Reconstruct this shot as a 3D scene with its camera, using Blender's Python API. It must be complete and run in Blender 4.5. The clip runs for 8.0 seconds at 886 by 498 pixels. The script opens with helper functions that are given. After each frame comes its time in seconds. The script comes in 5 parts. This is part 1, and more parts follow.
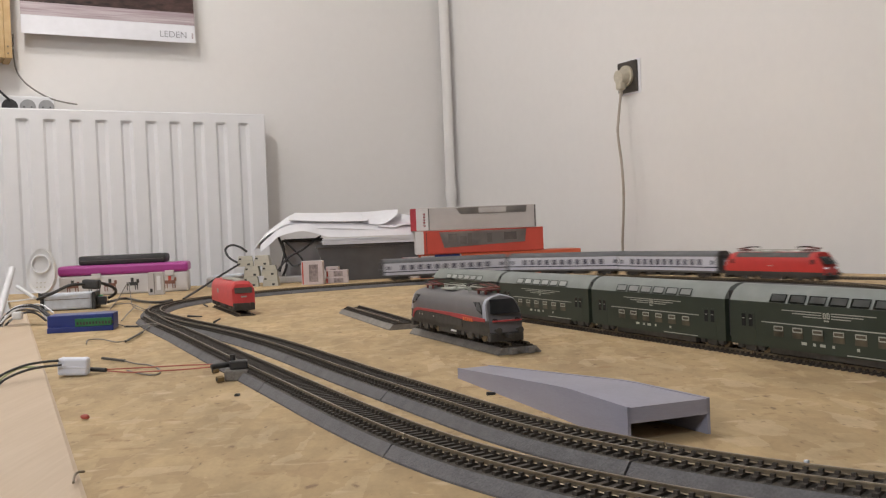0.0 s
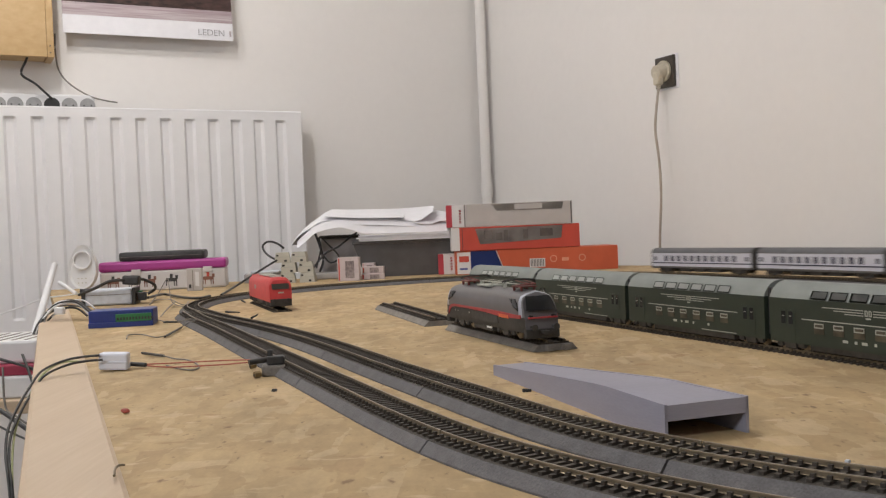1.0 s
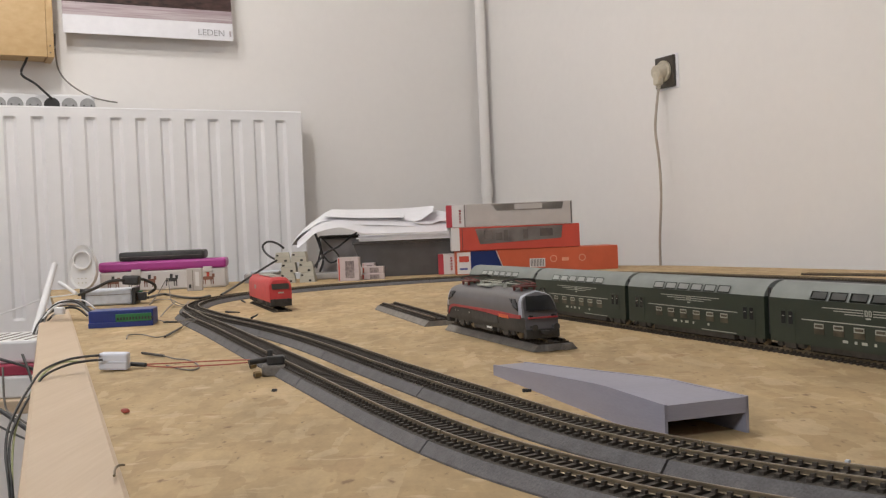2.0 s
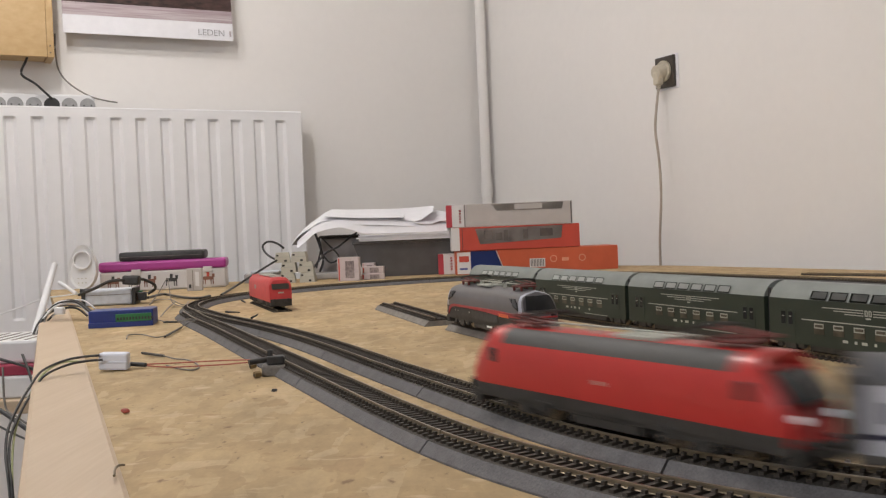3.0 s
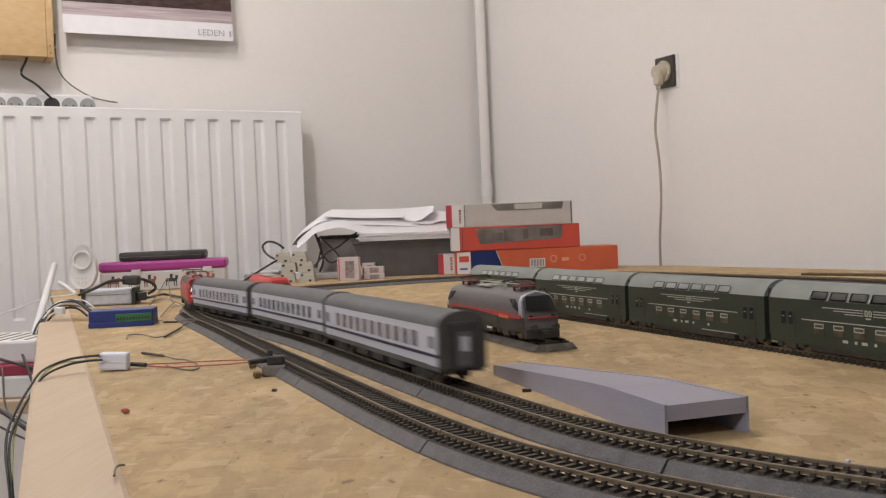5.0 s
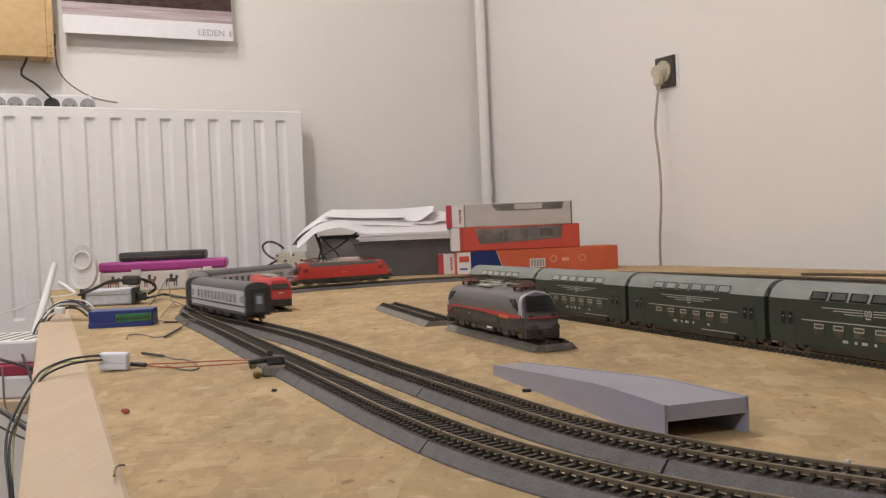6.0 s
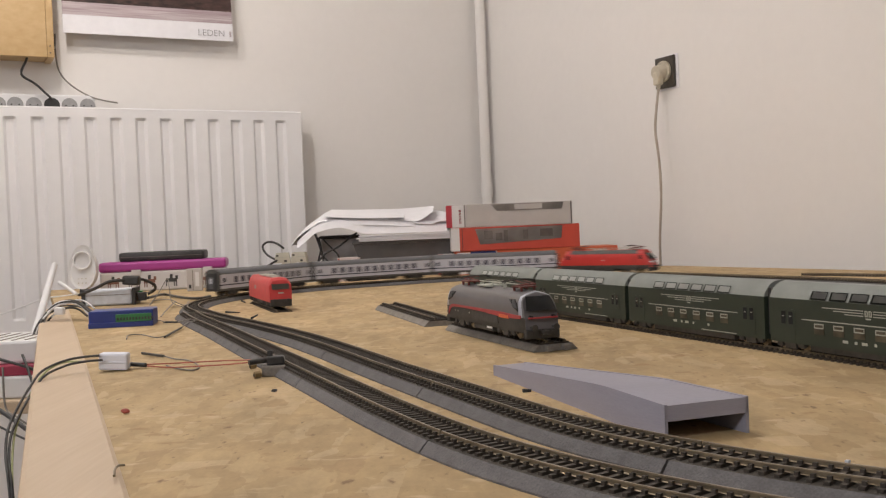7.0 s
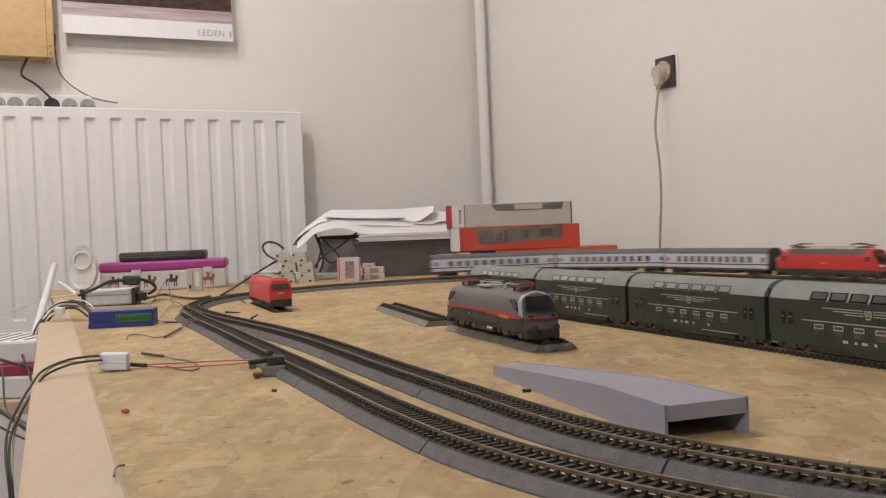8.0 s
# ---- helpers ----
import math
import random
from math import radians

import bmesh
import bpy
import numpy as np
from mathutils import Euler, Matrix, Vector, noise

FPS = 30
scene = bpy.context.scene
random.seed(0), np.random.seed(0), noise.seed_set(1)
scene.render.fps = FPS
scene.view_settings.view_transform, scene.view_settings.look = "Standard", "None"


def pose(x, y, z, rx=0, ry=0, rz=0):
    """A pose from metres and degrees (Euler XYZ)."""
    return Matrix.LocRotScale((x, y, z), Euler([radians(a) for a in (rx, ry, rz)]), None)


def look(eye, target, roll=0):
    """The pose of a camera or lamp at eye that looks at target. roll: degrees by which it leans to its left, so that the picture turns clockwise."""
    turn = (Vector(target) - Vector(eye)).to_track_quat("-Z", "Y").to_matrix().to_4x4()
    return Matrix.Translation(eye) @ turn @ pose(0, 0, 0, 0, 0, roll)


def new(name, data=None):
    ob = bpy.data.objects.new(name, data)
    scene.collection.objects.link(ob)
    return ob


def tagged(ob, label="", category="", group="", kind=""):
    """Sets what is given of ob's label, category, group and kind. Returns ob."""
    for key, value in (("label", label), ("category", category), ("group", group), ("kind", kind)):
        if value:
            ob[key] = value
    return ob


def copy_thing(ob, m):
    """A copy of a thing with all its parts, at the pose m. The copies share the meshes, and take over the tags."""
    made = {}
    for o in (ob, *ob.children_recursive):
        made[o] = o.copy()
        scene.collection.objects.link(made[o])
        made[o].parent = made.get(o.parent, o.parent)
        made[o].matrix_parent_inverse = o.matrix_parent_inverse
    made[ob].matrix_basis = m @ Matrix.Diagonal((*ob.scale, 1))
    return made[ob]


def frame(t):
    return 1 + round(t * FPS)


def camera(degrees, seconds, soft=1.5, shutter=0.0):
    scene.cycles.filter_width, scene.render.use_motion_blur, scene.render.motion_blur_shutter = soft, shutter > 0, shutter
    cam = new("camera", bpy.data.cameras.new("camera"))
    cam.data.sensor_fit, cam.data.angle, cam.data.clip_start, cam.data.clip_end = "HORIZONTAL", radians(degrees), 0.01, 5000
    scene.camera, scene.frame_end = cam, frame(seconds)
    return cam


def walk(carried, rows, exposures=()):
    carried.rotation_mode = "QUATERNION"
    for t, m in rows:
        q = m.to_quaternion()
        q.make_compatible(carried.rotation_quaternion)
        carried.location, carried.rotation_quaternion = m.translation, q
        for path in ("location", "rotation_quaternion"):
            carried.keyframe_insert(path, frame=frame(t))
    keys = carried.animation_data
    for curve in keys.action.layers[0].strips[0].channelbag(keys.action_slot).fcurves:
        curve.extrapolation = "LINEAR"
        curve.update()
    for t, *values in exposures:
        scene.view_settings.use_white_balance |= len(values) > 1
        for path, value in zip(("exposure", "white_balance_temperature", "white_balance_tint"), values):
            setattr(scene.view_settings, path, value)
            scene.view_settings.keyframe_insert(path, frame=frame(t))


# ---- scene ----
from functools import lru_cache

# ---------------- camera ----------------
EYE = (0.0, 0.0, 0.107)


def aim(turn, tilt, lean):
    """Camera pose at EYE: degrees to the right of +y, degrees up, degrees of lean."""
    a, b = radians(turn), radians(tilt)
    way = Vector((math.sin(a) * math.cos(b), math.cos(a) * math.cos(b), math.sin(b)))
    return look(EYE, Vector(EYE) + way, lean)


cam = camera(49.5, 8.0, soft=1.25, shutter=0.65)
walk(cam, [
    (0.0, aim(2.14, -0.99, -2.35)),
    (0.034, aim(2.14, -0.99, -2.35)),
    (0.1, aim(0.57, -1.09, -2.35)),
    (0.2, aim(0.10, -1.11, -2.35)),
    (0.3, aim(0.02, -1.11, -2.35)),
    (0.5, aim(0.0, -1.11, -2.35)),
    (4.0, aim(0.0, -1.11, -2.35)),
    (8.0, aim(0.0, -1.09, -2.35)),
], exposures=[(0.0, 0.0, 6500, 10), (1.7, 0.0, 6550, 10), (4.5, 0.0, 6620, 12), (6.0, 0.0, 6850, 13), (8.0, -0.03, 6900, 13)])

# ---------------- light ----------------
world = bpy.data.worlds.new("world")
scene.world = world
world.use_nodes = True
world.node_tree.nodes["Background"].inputs[0].default_value = (0.9, 0.93, 1.0, 1)
world.node_tree.nodes["Background"].inputs[1].default_value = 0.3


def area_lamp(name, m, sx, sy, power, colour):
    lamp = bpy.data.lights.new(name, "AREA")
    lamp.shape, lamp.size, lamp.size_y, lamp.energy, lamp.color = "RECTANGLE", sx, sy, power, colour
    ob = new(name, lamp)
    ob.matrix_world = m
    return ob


def globe(name, place, power, colour, size):
    lamp = bpy.data.lights.new(name, "POINT")
    lamp.energy, lamp.shadow_soft_size, lamp.color = power, size, colour
    new(name, lamp).location = place


globe("ceiling_globe", (-0.69, 1.20, 1.58), 28, (1.0, 0.965, 0.94), 0.05)
globe("wall_globe", (-0.90, 2.07, 1.25), 9, (1.0, 0.965, 0.94), 0.04)
# Added cool fill lamp behind and left of the camera, brightening camera-facing sides.
area_lamp("rear_fill", pose(-1.40, -1.20, 1.15, 58, -29, 0), 1.0, 0.25, 23.5, (0.90, 0.94, 1.0))


# ---------------- materials ----------------
def mat(name, colour, rough=0.5, metal=0.0, vary=0.08, scale=60.0, bump=0.05, second=None, stretch=(1, 1, 1), coat=0.0, bump_scale=None):
    """A surface with colour variation at two scales and a fine relief."""
    m = bpy.data.materials.new(name)
    m.use_nodes = True
    t = m.node_tree
    b = t.nodes["Principled BSDF"]
    b.inputs["Roughness"].default_value, b.inputs["Metallic"].default_value = rough, metal
    b.inputs["Coat Weight"].default_value = coat
    tc = t.nodes.new("ShaderNodeTexCoord")
    mp = t.nodes.new("ShaderNodeMapping")
    mp.inputs["Scale"].default_value = stretch
    t.links.new(tc.outputs["Object"], mp.inputs[0])
    fine, broad = t.nodes.new("ShaderNodeTexNoise"), t.nodes.new("ShaderNodeTexNoise")
    fine.inputs["Scale"].default_value, fine.inputs["Detail"].default_value = scale, 6
    broad.inputs["Scale"].default_value, broad.inputs["Detail"].default_value = scale / 9, 3
    for n in (fine, broad):
        t.links.new(mp.outputs[0], n.inputs["Vector"])
    add = t.nodes.new("ShaderNodeMath")
    add.operation = "ADD"
    t.links.new(fine.outputs[0], add.inputs[0])
    t.links.new(broad.outputs[0], add.inputs[1])
    ramp = t.nodes.new("ShaderNodeValToRGB")
    lo = second or [c * (1 - vary * 2) for c in colour]
    hi = colour if second else [min(1, c * (1 + vary)) for c in colour]
    ramp.color_ramp.elements[0].position, ramp.color_ramp.elements[1].position = 0.38, 0.62
    ramp.color_ramp.elements[0].color, ramp.color_ramp.elements[1].color = (*lo, 1), (*hi, 1)
    half = t.nodes.new("ShaderNodeMath")
    half.operation, half.inputs[1].default_value = "MULTIPLY", 0.5
    t.links.new(add.outputs[0], half.inputs[0])
    t.links.new(half.outputs[0], ramp.inputs[0])
    t.links.new(ramp.outputs[0], b.inputs["Base Color"])
    if bump:
        bp = t.nodes.new("ShaderNodeBump")
        bp.inputs["Strength"].default_value = bump
        bp.inputs["Distance"].default_value = 0.002
        t.links.new(fine.outputs[0], bp.inputs["Height"])
        t.links.new(bp.outputs[0], b.inputs["Normal"])
    return m


def osb_material():
    """Strand board: small chips lying every way in close tones, dark gaps and specks between them."""
    m = bpy.data.materials.new("osb")
    m.use_nodes = True
    t = m.node_tree
    b = t.nodes["Principled BSDF"]
    b.inputs["Roughness"].default_value = 0.75
    tc = t.nodes.new("ShaderNodeTexCoord")
    tone = None
    for turn, sx, sy in ((15, 62, 24), (75, 22, 58), (-40, 60, 26), (-12, 70, 22), (40, 58, 28)):
        mp = t.nodes.new("ShaderNodeMapping")
        mp.inputs["Rotation"].default_value = (0, 0, radians(turn))
        mp.inputs["Scale"].default_value = (sx, sy, 20)
        t.links.new(tc.outputs["Object"], mp.inputs[0])
        wob = t.nodes.new("ShaderNodeTexNoise")
        wob.inputs["Scale"].default_value, wob.inputs["Detail"].default_value = 0.8, 4
        t.links.new(mp.outputs[0], wob.inputs["Vector"])
        add = t.nodes.new("ShaderNodeVectorMath")
        add.operation = "ADD"
        t.links.new(mp.outputs[0], add.inputs[0])
        t.links.new(wob.outputs["Color"], add.inputs[1])
        v = t.nodes.new("ShaderNodeTexVoronoi")
        v.inputs["Scale"].default_value = 1.0
        t.links.new(add.outputs[0], v.inputs["Vector"])
        sep = t.nodes.new("ShaderNodeSeparateColor")
        t.links.new(v.outputs["Color"], sep.inputs[0])
        if tone is None:
            tone = sep.outputs[0]
            continue
        pick = t.nodes.new("ShaderNodeMath")
        pick.operation, pick.inputs[1].default_value = "GREATER_THAN", 0.6
        t.links.new(sep.outputs[1], pick.inputs[0])
        mix = t.nodes.new("ShaderNodeMix")
        t.links.new(pick.outputs[0], mix.inputs[0])
        t.links.new(tone, mix.inputs[2])
        t.links.new(sep.outputs[2], mix.inputs[3])
        tone = mix.outputs[0]
    ramp = t.nodes.new("ShaderNodeValToRGB")
    els = ramp.color_ramp.elements
    els[0].position, els[0].color = 0.0, (0.385, 0.268, 0.140, 1)
    els[1].position, els[1].color = 1.0, (0.495, 0.370, 0.215, 1)
    for p, c in ((0.10, (0.400, 0.283, 0.146, 1)), (0.50, (0.435, 0.314, 0.165, 1)), (0.85, (0.465, 0.342, 0.187, 1))):
        els.new(p).color = c
    t.links.new(tone, ramp.inputs[0])
    last = ramp.outputs[0]
    for sc, det, amount in ((480, 5, 0.12), (110, 6, 0.20), (34, 5, 0.26), (12, 4, 0.34)):
        n = t.nodes.new("ShaderNodeTexNoise")
        n.inputs["Scale"].default_value, n.inputs["Detail"].default_value = sc, det
        lay = t.nodes.new("ShaderNodeMapping")
        lay.inputs["Scale"].default_value, lay.inputs["Rotation"].default_value = (1, 0.45, 1), (0, 0, radians(sc % 50 - 25))
        t.links.new(tc.outputs["Object"], lay.inputs[0])
        t.links.new(lay.outputs[0], n.inputs["Vector"])
        mx = t.nodes.new("ShaderNodeMix")
        mx.data_type, mx.blend_type = "RGBA", "OVERLAY"
        mx.inputs[0].default_value = amount
        t.links.new(last, mx.inputs[6])
        t.links.new(n.outputs[0], mx.inputs[7])
        last = mx.outputs[2]
    # dark specks and short cracks where chips part
    for turn, scale, start, colour in ((20, (110, 55, 60), 0.638, (0.15, 0.078, 0.038, 1)), (-25, (170, 85, 60), 0.652, (0.10, 0.058, 0.028, 1)), (70, (28, 60, 30), 0.625, (0.30, 0.180, 0.080, 1)), (-15, (34, 70, 30), 0.610, (0.60, 0.46, 0.29, 1))):
        mp = t.nodes.new("ShaderNodeMapping")
        mp.inputs["Rotation"].default_value, mp.inputs["Scale"].default_value = (0, 0, radians(turn)), scale
        t.links.new(tc.outputs["Object"], mp.inputs[0])
        sp = t.nodes.new("ShaderNodeTexNoise")
        sp.inputs["Scale"].default_value, sp.inputs["Detail"].default_value = 1.0, 5
        t.links.new(mp.outputs[0], sp.inputs["Vector"])
        cr = t.nodes.new("ShaderNodeValToRGB")
        cr.color_ramp.elements[0].position, cr.color_ramp.elements[0].color = start, (0, 0, 0, 1)
        cr.color_ramp.elements[1].position, cr.color_ramp.elements[1].color = start + 0.09, (0.7, 0.7, 0.7, 1)
        t.links.new(sp.outputs[0], cr.inputs[0])
        dk = t.nodes.new("ShaderNodeMix")
        dk.data_type = "RGBA"
        dk.inputs[7].default_value = colour
        t.links.new(cr.outputs[0], dk.inputs[0])
        t.links.new(last, dk.inputs[6])
        last = dk.outputs[2]
    t.links.new(last, b.inputs["Base Color"])
    bp = t.nodes.new("ShaderNodeBump")
    bp.inputs["Strength"].default_value, bp.inputs["Distance"].default_value = 0.15, 0.0006
    t.links.new(tone, bp.inputs["Height"])
    t.links.new(bp.outputs[0], b.inputs["Normal"])
    return m


OSB = osb_material()
WALL = mat("wall_paint", (0.82, 0.80, 0.78), 0.9, vary=0.007, scale=40, bump=0.06)
CEIL = mat("ceiling_paint", (0.80, 0.79, 0.77), 0.9, vary=0.02, scale=40)
FLOOR = mat("floor_lino", (0.30, 0.24, 0.19), 0.5, scale=20)
ENAMEL = mat("radiator_enamel", (0.82, 0.817, 0.828), 0.35, vary=0.01, scale=30, bump=0.02)
PINE = mat("pine", (0.58, 0.455, 0.325), 0.5, second=(0.53, 0.405, 0.275), scale=30, stretch=(12, 0.6, 12))
BEDTOP = mat("track_bed_top", (0.070, 0.060, 0.050), 0.85, vary=0.2, scale=700, bump=0.35)
BED = mat("track_bed", (0.135, 0.131, 0.136), 0.8, vary=0.12, scale=900, bump=0.35)
# Paler, warmer grey than BED, for loose tracks, lugs and the terminal base.
PALEBED = mat("pale_track_bed", (0.235, 0.215, 0.195), 0.85, vary=0.12, scale=500, bump=0.3)
SLEEPER = mat("sleeper_plastic", (0.062, 0.050, 0.040), 0.7, vary=0.2, scale=400)
RAIL = mat("rail_metal", (0.25, 0.20, 0.135), 0.45, metal=0.5, vary=0.15, scale=150)
RAILTOP = mat("rail_top", (0.28, 0.235, 0.18), 0.4, metal=0.7, vary=0.1, scale=150)
LAV = mat("printed_plastic", (0.315, 0.31, 0.375), 0.55, vary=0.03, scale=250, stretch=(1, 1, 6), bump=0.07)
RED = mat("red_lacquer", (0.52, 0.030, 0.027), 0.4, vary=0.05, scale=80, bump=0.02, coat=0.2)
REDGREY = mat("loco_roof_grey", (0.085, 0.083, 0.080), 0.6, scale=80)
UNDER = mat("underframe_black", (0.046, 0.043, 0.040), 0.6, vary=0.2, scale=200)
COACHW = mat("coach_pale_grey", (0.52, 0.535, 0.61), 0.45, vary=0.02, scale=60, bump=0.01)
COACHB = mat("coach_blue_stripe", (0.018, 0.018, 0.05), 0.45, scale=60)
COACHROOF = mat("coach_roof", (0.115, 0.118, 0.128), 0.6, scale=80)
GLASSD = mat("dark_window", (0.040, 0.041, 0.044), 0.15, vary=0.2, scale=40, bump=0.0)
COACHGLASS = mat("coach_window", (0.075, 0.075, 0.11), 0.2, vary=0.25, scale=30, bump=0.0)
CURTAIN = mat("curtained_window", (0.082, 0.068, 0.045), 0.3, vary=0.3, scale=120)
GREEN = mat("dark_green", (0.025, 0.036, 0.025), 0.5, vary=0.1, scale=60, bump=0.02)
GROOF = mat("grey_green_roof", (0.23, 0.25, 0.235), 0.6, vary=0.06, scale=60)
CREAM = mat("cream_line", (0.42, 0.43, 0.38), 0.6, scale=80)
SILVER = mat("silver_grey", (0.125, 0.119, 0.125), 0.42, vary=0.05, scale=60, coat=0.1)
SILVERL = mat("light_silver", (0.42, 0.44, 0.51), 0.35, metal=0.1, scale=60)
BLACK = mat("black_plastic", (0.040, 0.040, 0.041), 0.5, vary=0.2, scale=200)
WHITE = mat("white_plastic", (0.75, 0.75, 0.76), 0.4, vary=0.02, scale=50)
PAPER = mat("paper", (0.80, 0.80, 0.84), 0.8, vary=0.02, scale=50)


DULLRED = mat("dull_red_metal", (0.16, 0.035, 0.03), 0.5, vary=0.2, scale=200)
LED = bpy.data.materials.new("headlight_glow")
LED.use_nodes = True
LED.node_tree.nodes["Principled BSDF"].inputs["Emission Color"].default_value = (0.85, 0.9, 1.0, 1)
LED.node_tree.nodes["Principled BSDF"].inputs["Emission Strength"].default_value = 0.14


# ---------------- mesh helpers ----------------
def part(name, bm, material, parent, label="", smooth=None):
    """Links a bmesh as one mesh object under a thing."""
    me = bpy.data.meshes.new(name)
    if smooth:
        for f in bm.faces:
            f.smooth = True
    bm.normal_update()
    bm.to_mesh(me)
    bm.free()
    if smooth:
        me.set_sharp_from_angle(angle=radians(smooth))
    for m in (material if isinstance(material, (list, tuple)) else [material]):
        me.materials.append(m)
    ob = new(name, me)
    ob.parent = parent
    if label:
        ob["label"] = label
    return ob


def thing(name, label, category, group="", kind="", m=None):
    ob = tagged(new(name), label, category, group, kind)
    ob.empty_display_size = 0.01
    if m is not None:
        ob.matrix_world = m
    return ob


def box(bm, x0, x1, y0, y1, z0, z1, bevel=0.0, m=None, mi=0):
    r = bmesh.ops.create_cube(bm, size=1)
    vs = r["verts"]
    for v in vs:
        v.co = Vector((x0 + (v.co.x + 0.5) * (x1 - x0), y0 + (v.co.y + 0.5) * (y1 - y0), z0 + (v.co.z + 0.5) * (z1 - z0)))
    if bevel:
        es = list({e for v in vs for e in v.link_edges})
        r = bmesh.ops.bevel(bm, geom=es, offset=bevel, segments=2, affect="EDGES", profile=0.5)
        vs = list({v for f in r["faces"] for v in f.verts} | {v for v in vs if v.is_valid})
        vs = [v for v in vs if v.is_valid]
    fs = {f for v in vs for f in v.link_faces}
    for f in fs:
        f.material_index = mi
    if m is not None:
        bmesh.ops.transform(bm, matrix=m, verts=list({v for f in fs for v in f.verts}))
    return bm


def boxed(*a, **k):
    return box(bmesh.new(), *a, **k)


def cyl(bm, p, q, r, n=12, r2=None):
    p, q = Vector(p), Vector(q)
    d = q - p
    res = bmesh.ops.create_cone(bm, cap_ends=True, segments=n, radius1=r, radius2=r if r2 is None else r2, depth=d.length)
    bmesh.ops.transform(bm, matrix=Matrix.Translation((p + q) / 2) @ d.to_track_quat("Z", "Y").to_matrix().to_4x4(), verts=res["verts"])
    return bm


def loft(rings, caps=True, closed=True):
    """Skin over equal rings of points."""
    bm = bmesh.new()
    vs = [[bm.verts.new(p) for p in ring] for ring in rings]
    n = len(rings[0])
    for a, b in zip(vs, vs[1:]):
        for i in range(n if closed else n - 1):
            j = (i + 1) % n
            bm.faces.new((a[i], a[j], b[j], b[i]))
    if caps and closed:
        bm.faces.new(list(reversed(vs[0])))
        bm.faces.new(vs[-1])
    bmesh.ops.recalc_face_normals(bm, faces=bm.faces[:])
    return bm


def smooth_points(pts, n=8):
    """Catmull-Rom through a few points."""
    p = [Vector(q) for q in pts]
    p = [p[0] * 2 - p[1]] + p + [p[-1] * 2 - p[-2]]
    out = []
    for i in range(1, len(p) - 2):
        for k in range(n):
            t = k / n
            a, b, c, d = p[i - 1:i + 3]
            out.append(0.5 * ((2 * b) + (c - a) * t + (2 * a - 5 * b + 4 * c - d) * t * t + (3 * b - a - 3 * c + d) * t ** 3))
    out.append(p[-2])
    return out


def tube(pts, r, n=8, sub=6):
    """A round cable through a few points."""
    ps = smooth_points(pts, sub)
    rings = []
    for i, p in enumerate(ps):
        d = (ps[min(i + 1, len(ps) - 1)] - ps[max(i - 1, 0)]).normalized()
        q = d.to_track_quat("Z", "Y")
        rings.append([p + q @ Vector((r * math.cos(a * 2 * math.pi / n), r * math.sin(a * 2 * math.pi / n), 0)) for a in range(n)])
    return loft(rings)


# ---------------- room ----------------
TURN = 27.0
CORNER = Vector((0.17, 3.29, 0))
ROOM = Matrix.Translation(CORNER) @ pose(0, 0, 0, 0, 0, TURN)           # x along the radiator wall, y along the socket wall, the corner at 0, 0
FLOOR_Z, CEIL_Z = -0.76, 1.84


def setting(name, bm, material, label, category):
    ob = part(name, bm, material, None)
    ob.matrix_world = ROOM
    return tagged(ob, label, category, kind="structure")


setting("wall_north", boxed(-3.6, 0.1, 0.0, 0.1, FLOOR_Z, CEIL_Z), WALL, "off-white painted plaster wall behind the radiator", "wall")
setting("wall_east", boxed(0.0, 0.1, -4.6, -0.002, FLOOR_Z, CEIL_Z), WALL, "off-white painted plaster wall with a socket", "wall")
setting("wall_south", boxed(-3.6, 0.1, -4.7, -4.602, FLOOR_Z, CEIL_Z), WALL, "plain off-white plaster wall", "wall")
setting("wall_west", boxed(-3.7, -3.602, -4.6, 0.0, FLOOR_Z, CEIL_Z), WALL, "plain off-white plaster wall", "wall")
setting("floor", boxed(-3.7, 0.1, -4.7, 0.1, FLOOR_Z - 0.1, FLOOR_Z), FLOOR, "brown linoleum floor", "floor")
setting("ceiling", boxed(-3.7, 0.1, -4.7, 0.1, CEIL_Z, CEIL_Z + 0.1), CEIL, "white painted ceiling", "ceiling")

# ---------------- table ----------------


def build_table():
    top = [(0.0785, -0.1106), (1.6, -0.1106), (1.45, 0.45), (0.55, 2.31), (0.38, 2.50), (-0.97, 2.36)]
    bm = bmesh.new()
    lo = [bm.verts.new((x, y, -0.018)) for x, y in top]
    hi = [bm.verts.new((x, y, 0.0)) for x, y in top]
    bm.faces.new(hi)
    bm.faces.new(list(reversed(lo)))
    for i in range(len(top)):
        j = (i + 1) % len(top)
        bm.faces.new((lo[i], lo[j], hi[j], hi[i]))
    bmesh.ops.recalc_face_normals(bm, faces=bm.faces[:])
    table = thing("layout_table", "chipboard layout table with a planed pine edge beam", "table")
    part("board", bm, OSB, table, "raw strand board top, yellowish chips")
    m = Matrix.Translation((-0.133, 0.401, 0)) @ pose(0, 0, 0, 0, 0, 22.3)
    part("edge_beam", boxed(-0.0465, -0.0015, -0.55, 1.36, -0.042, 0.001, 0.003, m), PINE, table, "pale planed pine beam along the edge")
    for x, y in ((0.02, 0.25), (-0.62, 1.70), (1.3, 0.2), (0.45, 2.1)):
        part("leg", boxed(x - 0.03, x + 0.03, y - 0.03, y + 0.03, FLOOR_Z, -0.0185, 0.002), PINE, table)


build_table()


# ---------------- track plan ----------------
RAIL_Z = 0.010
BED_Z = 0.0060


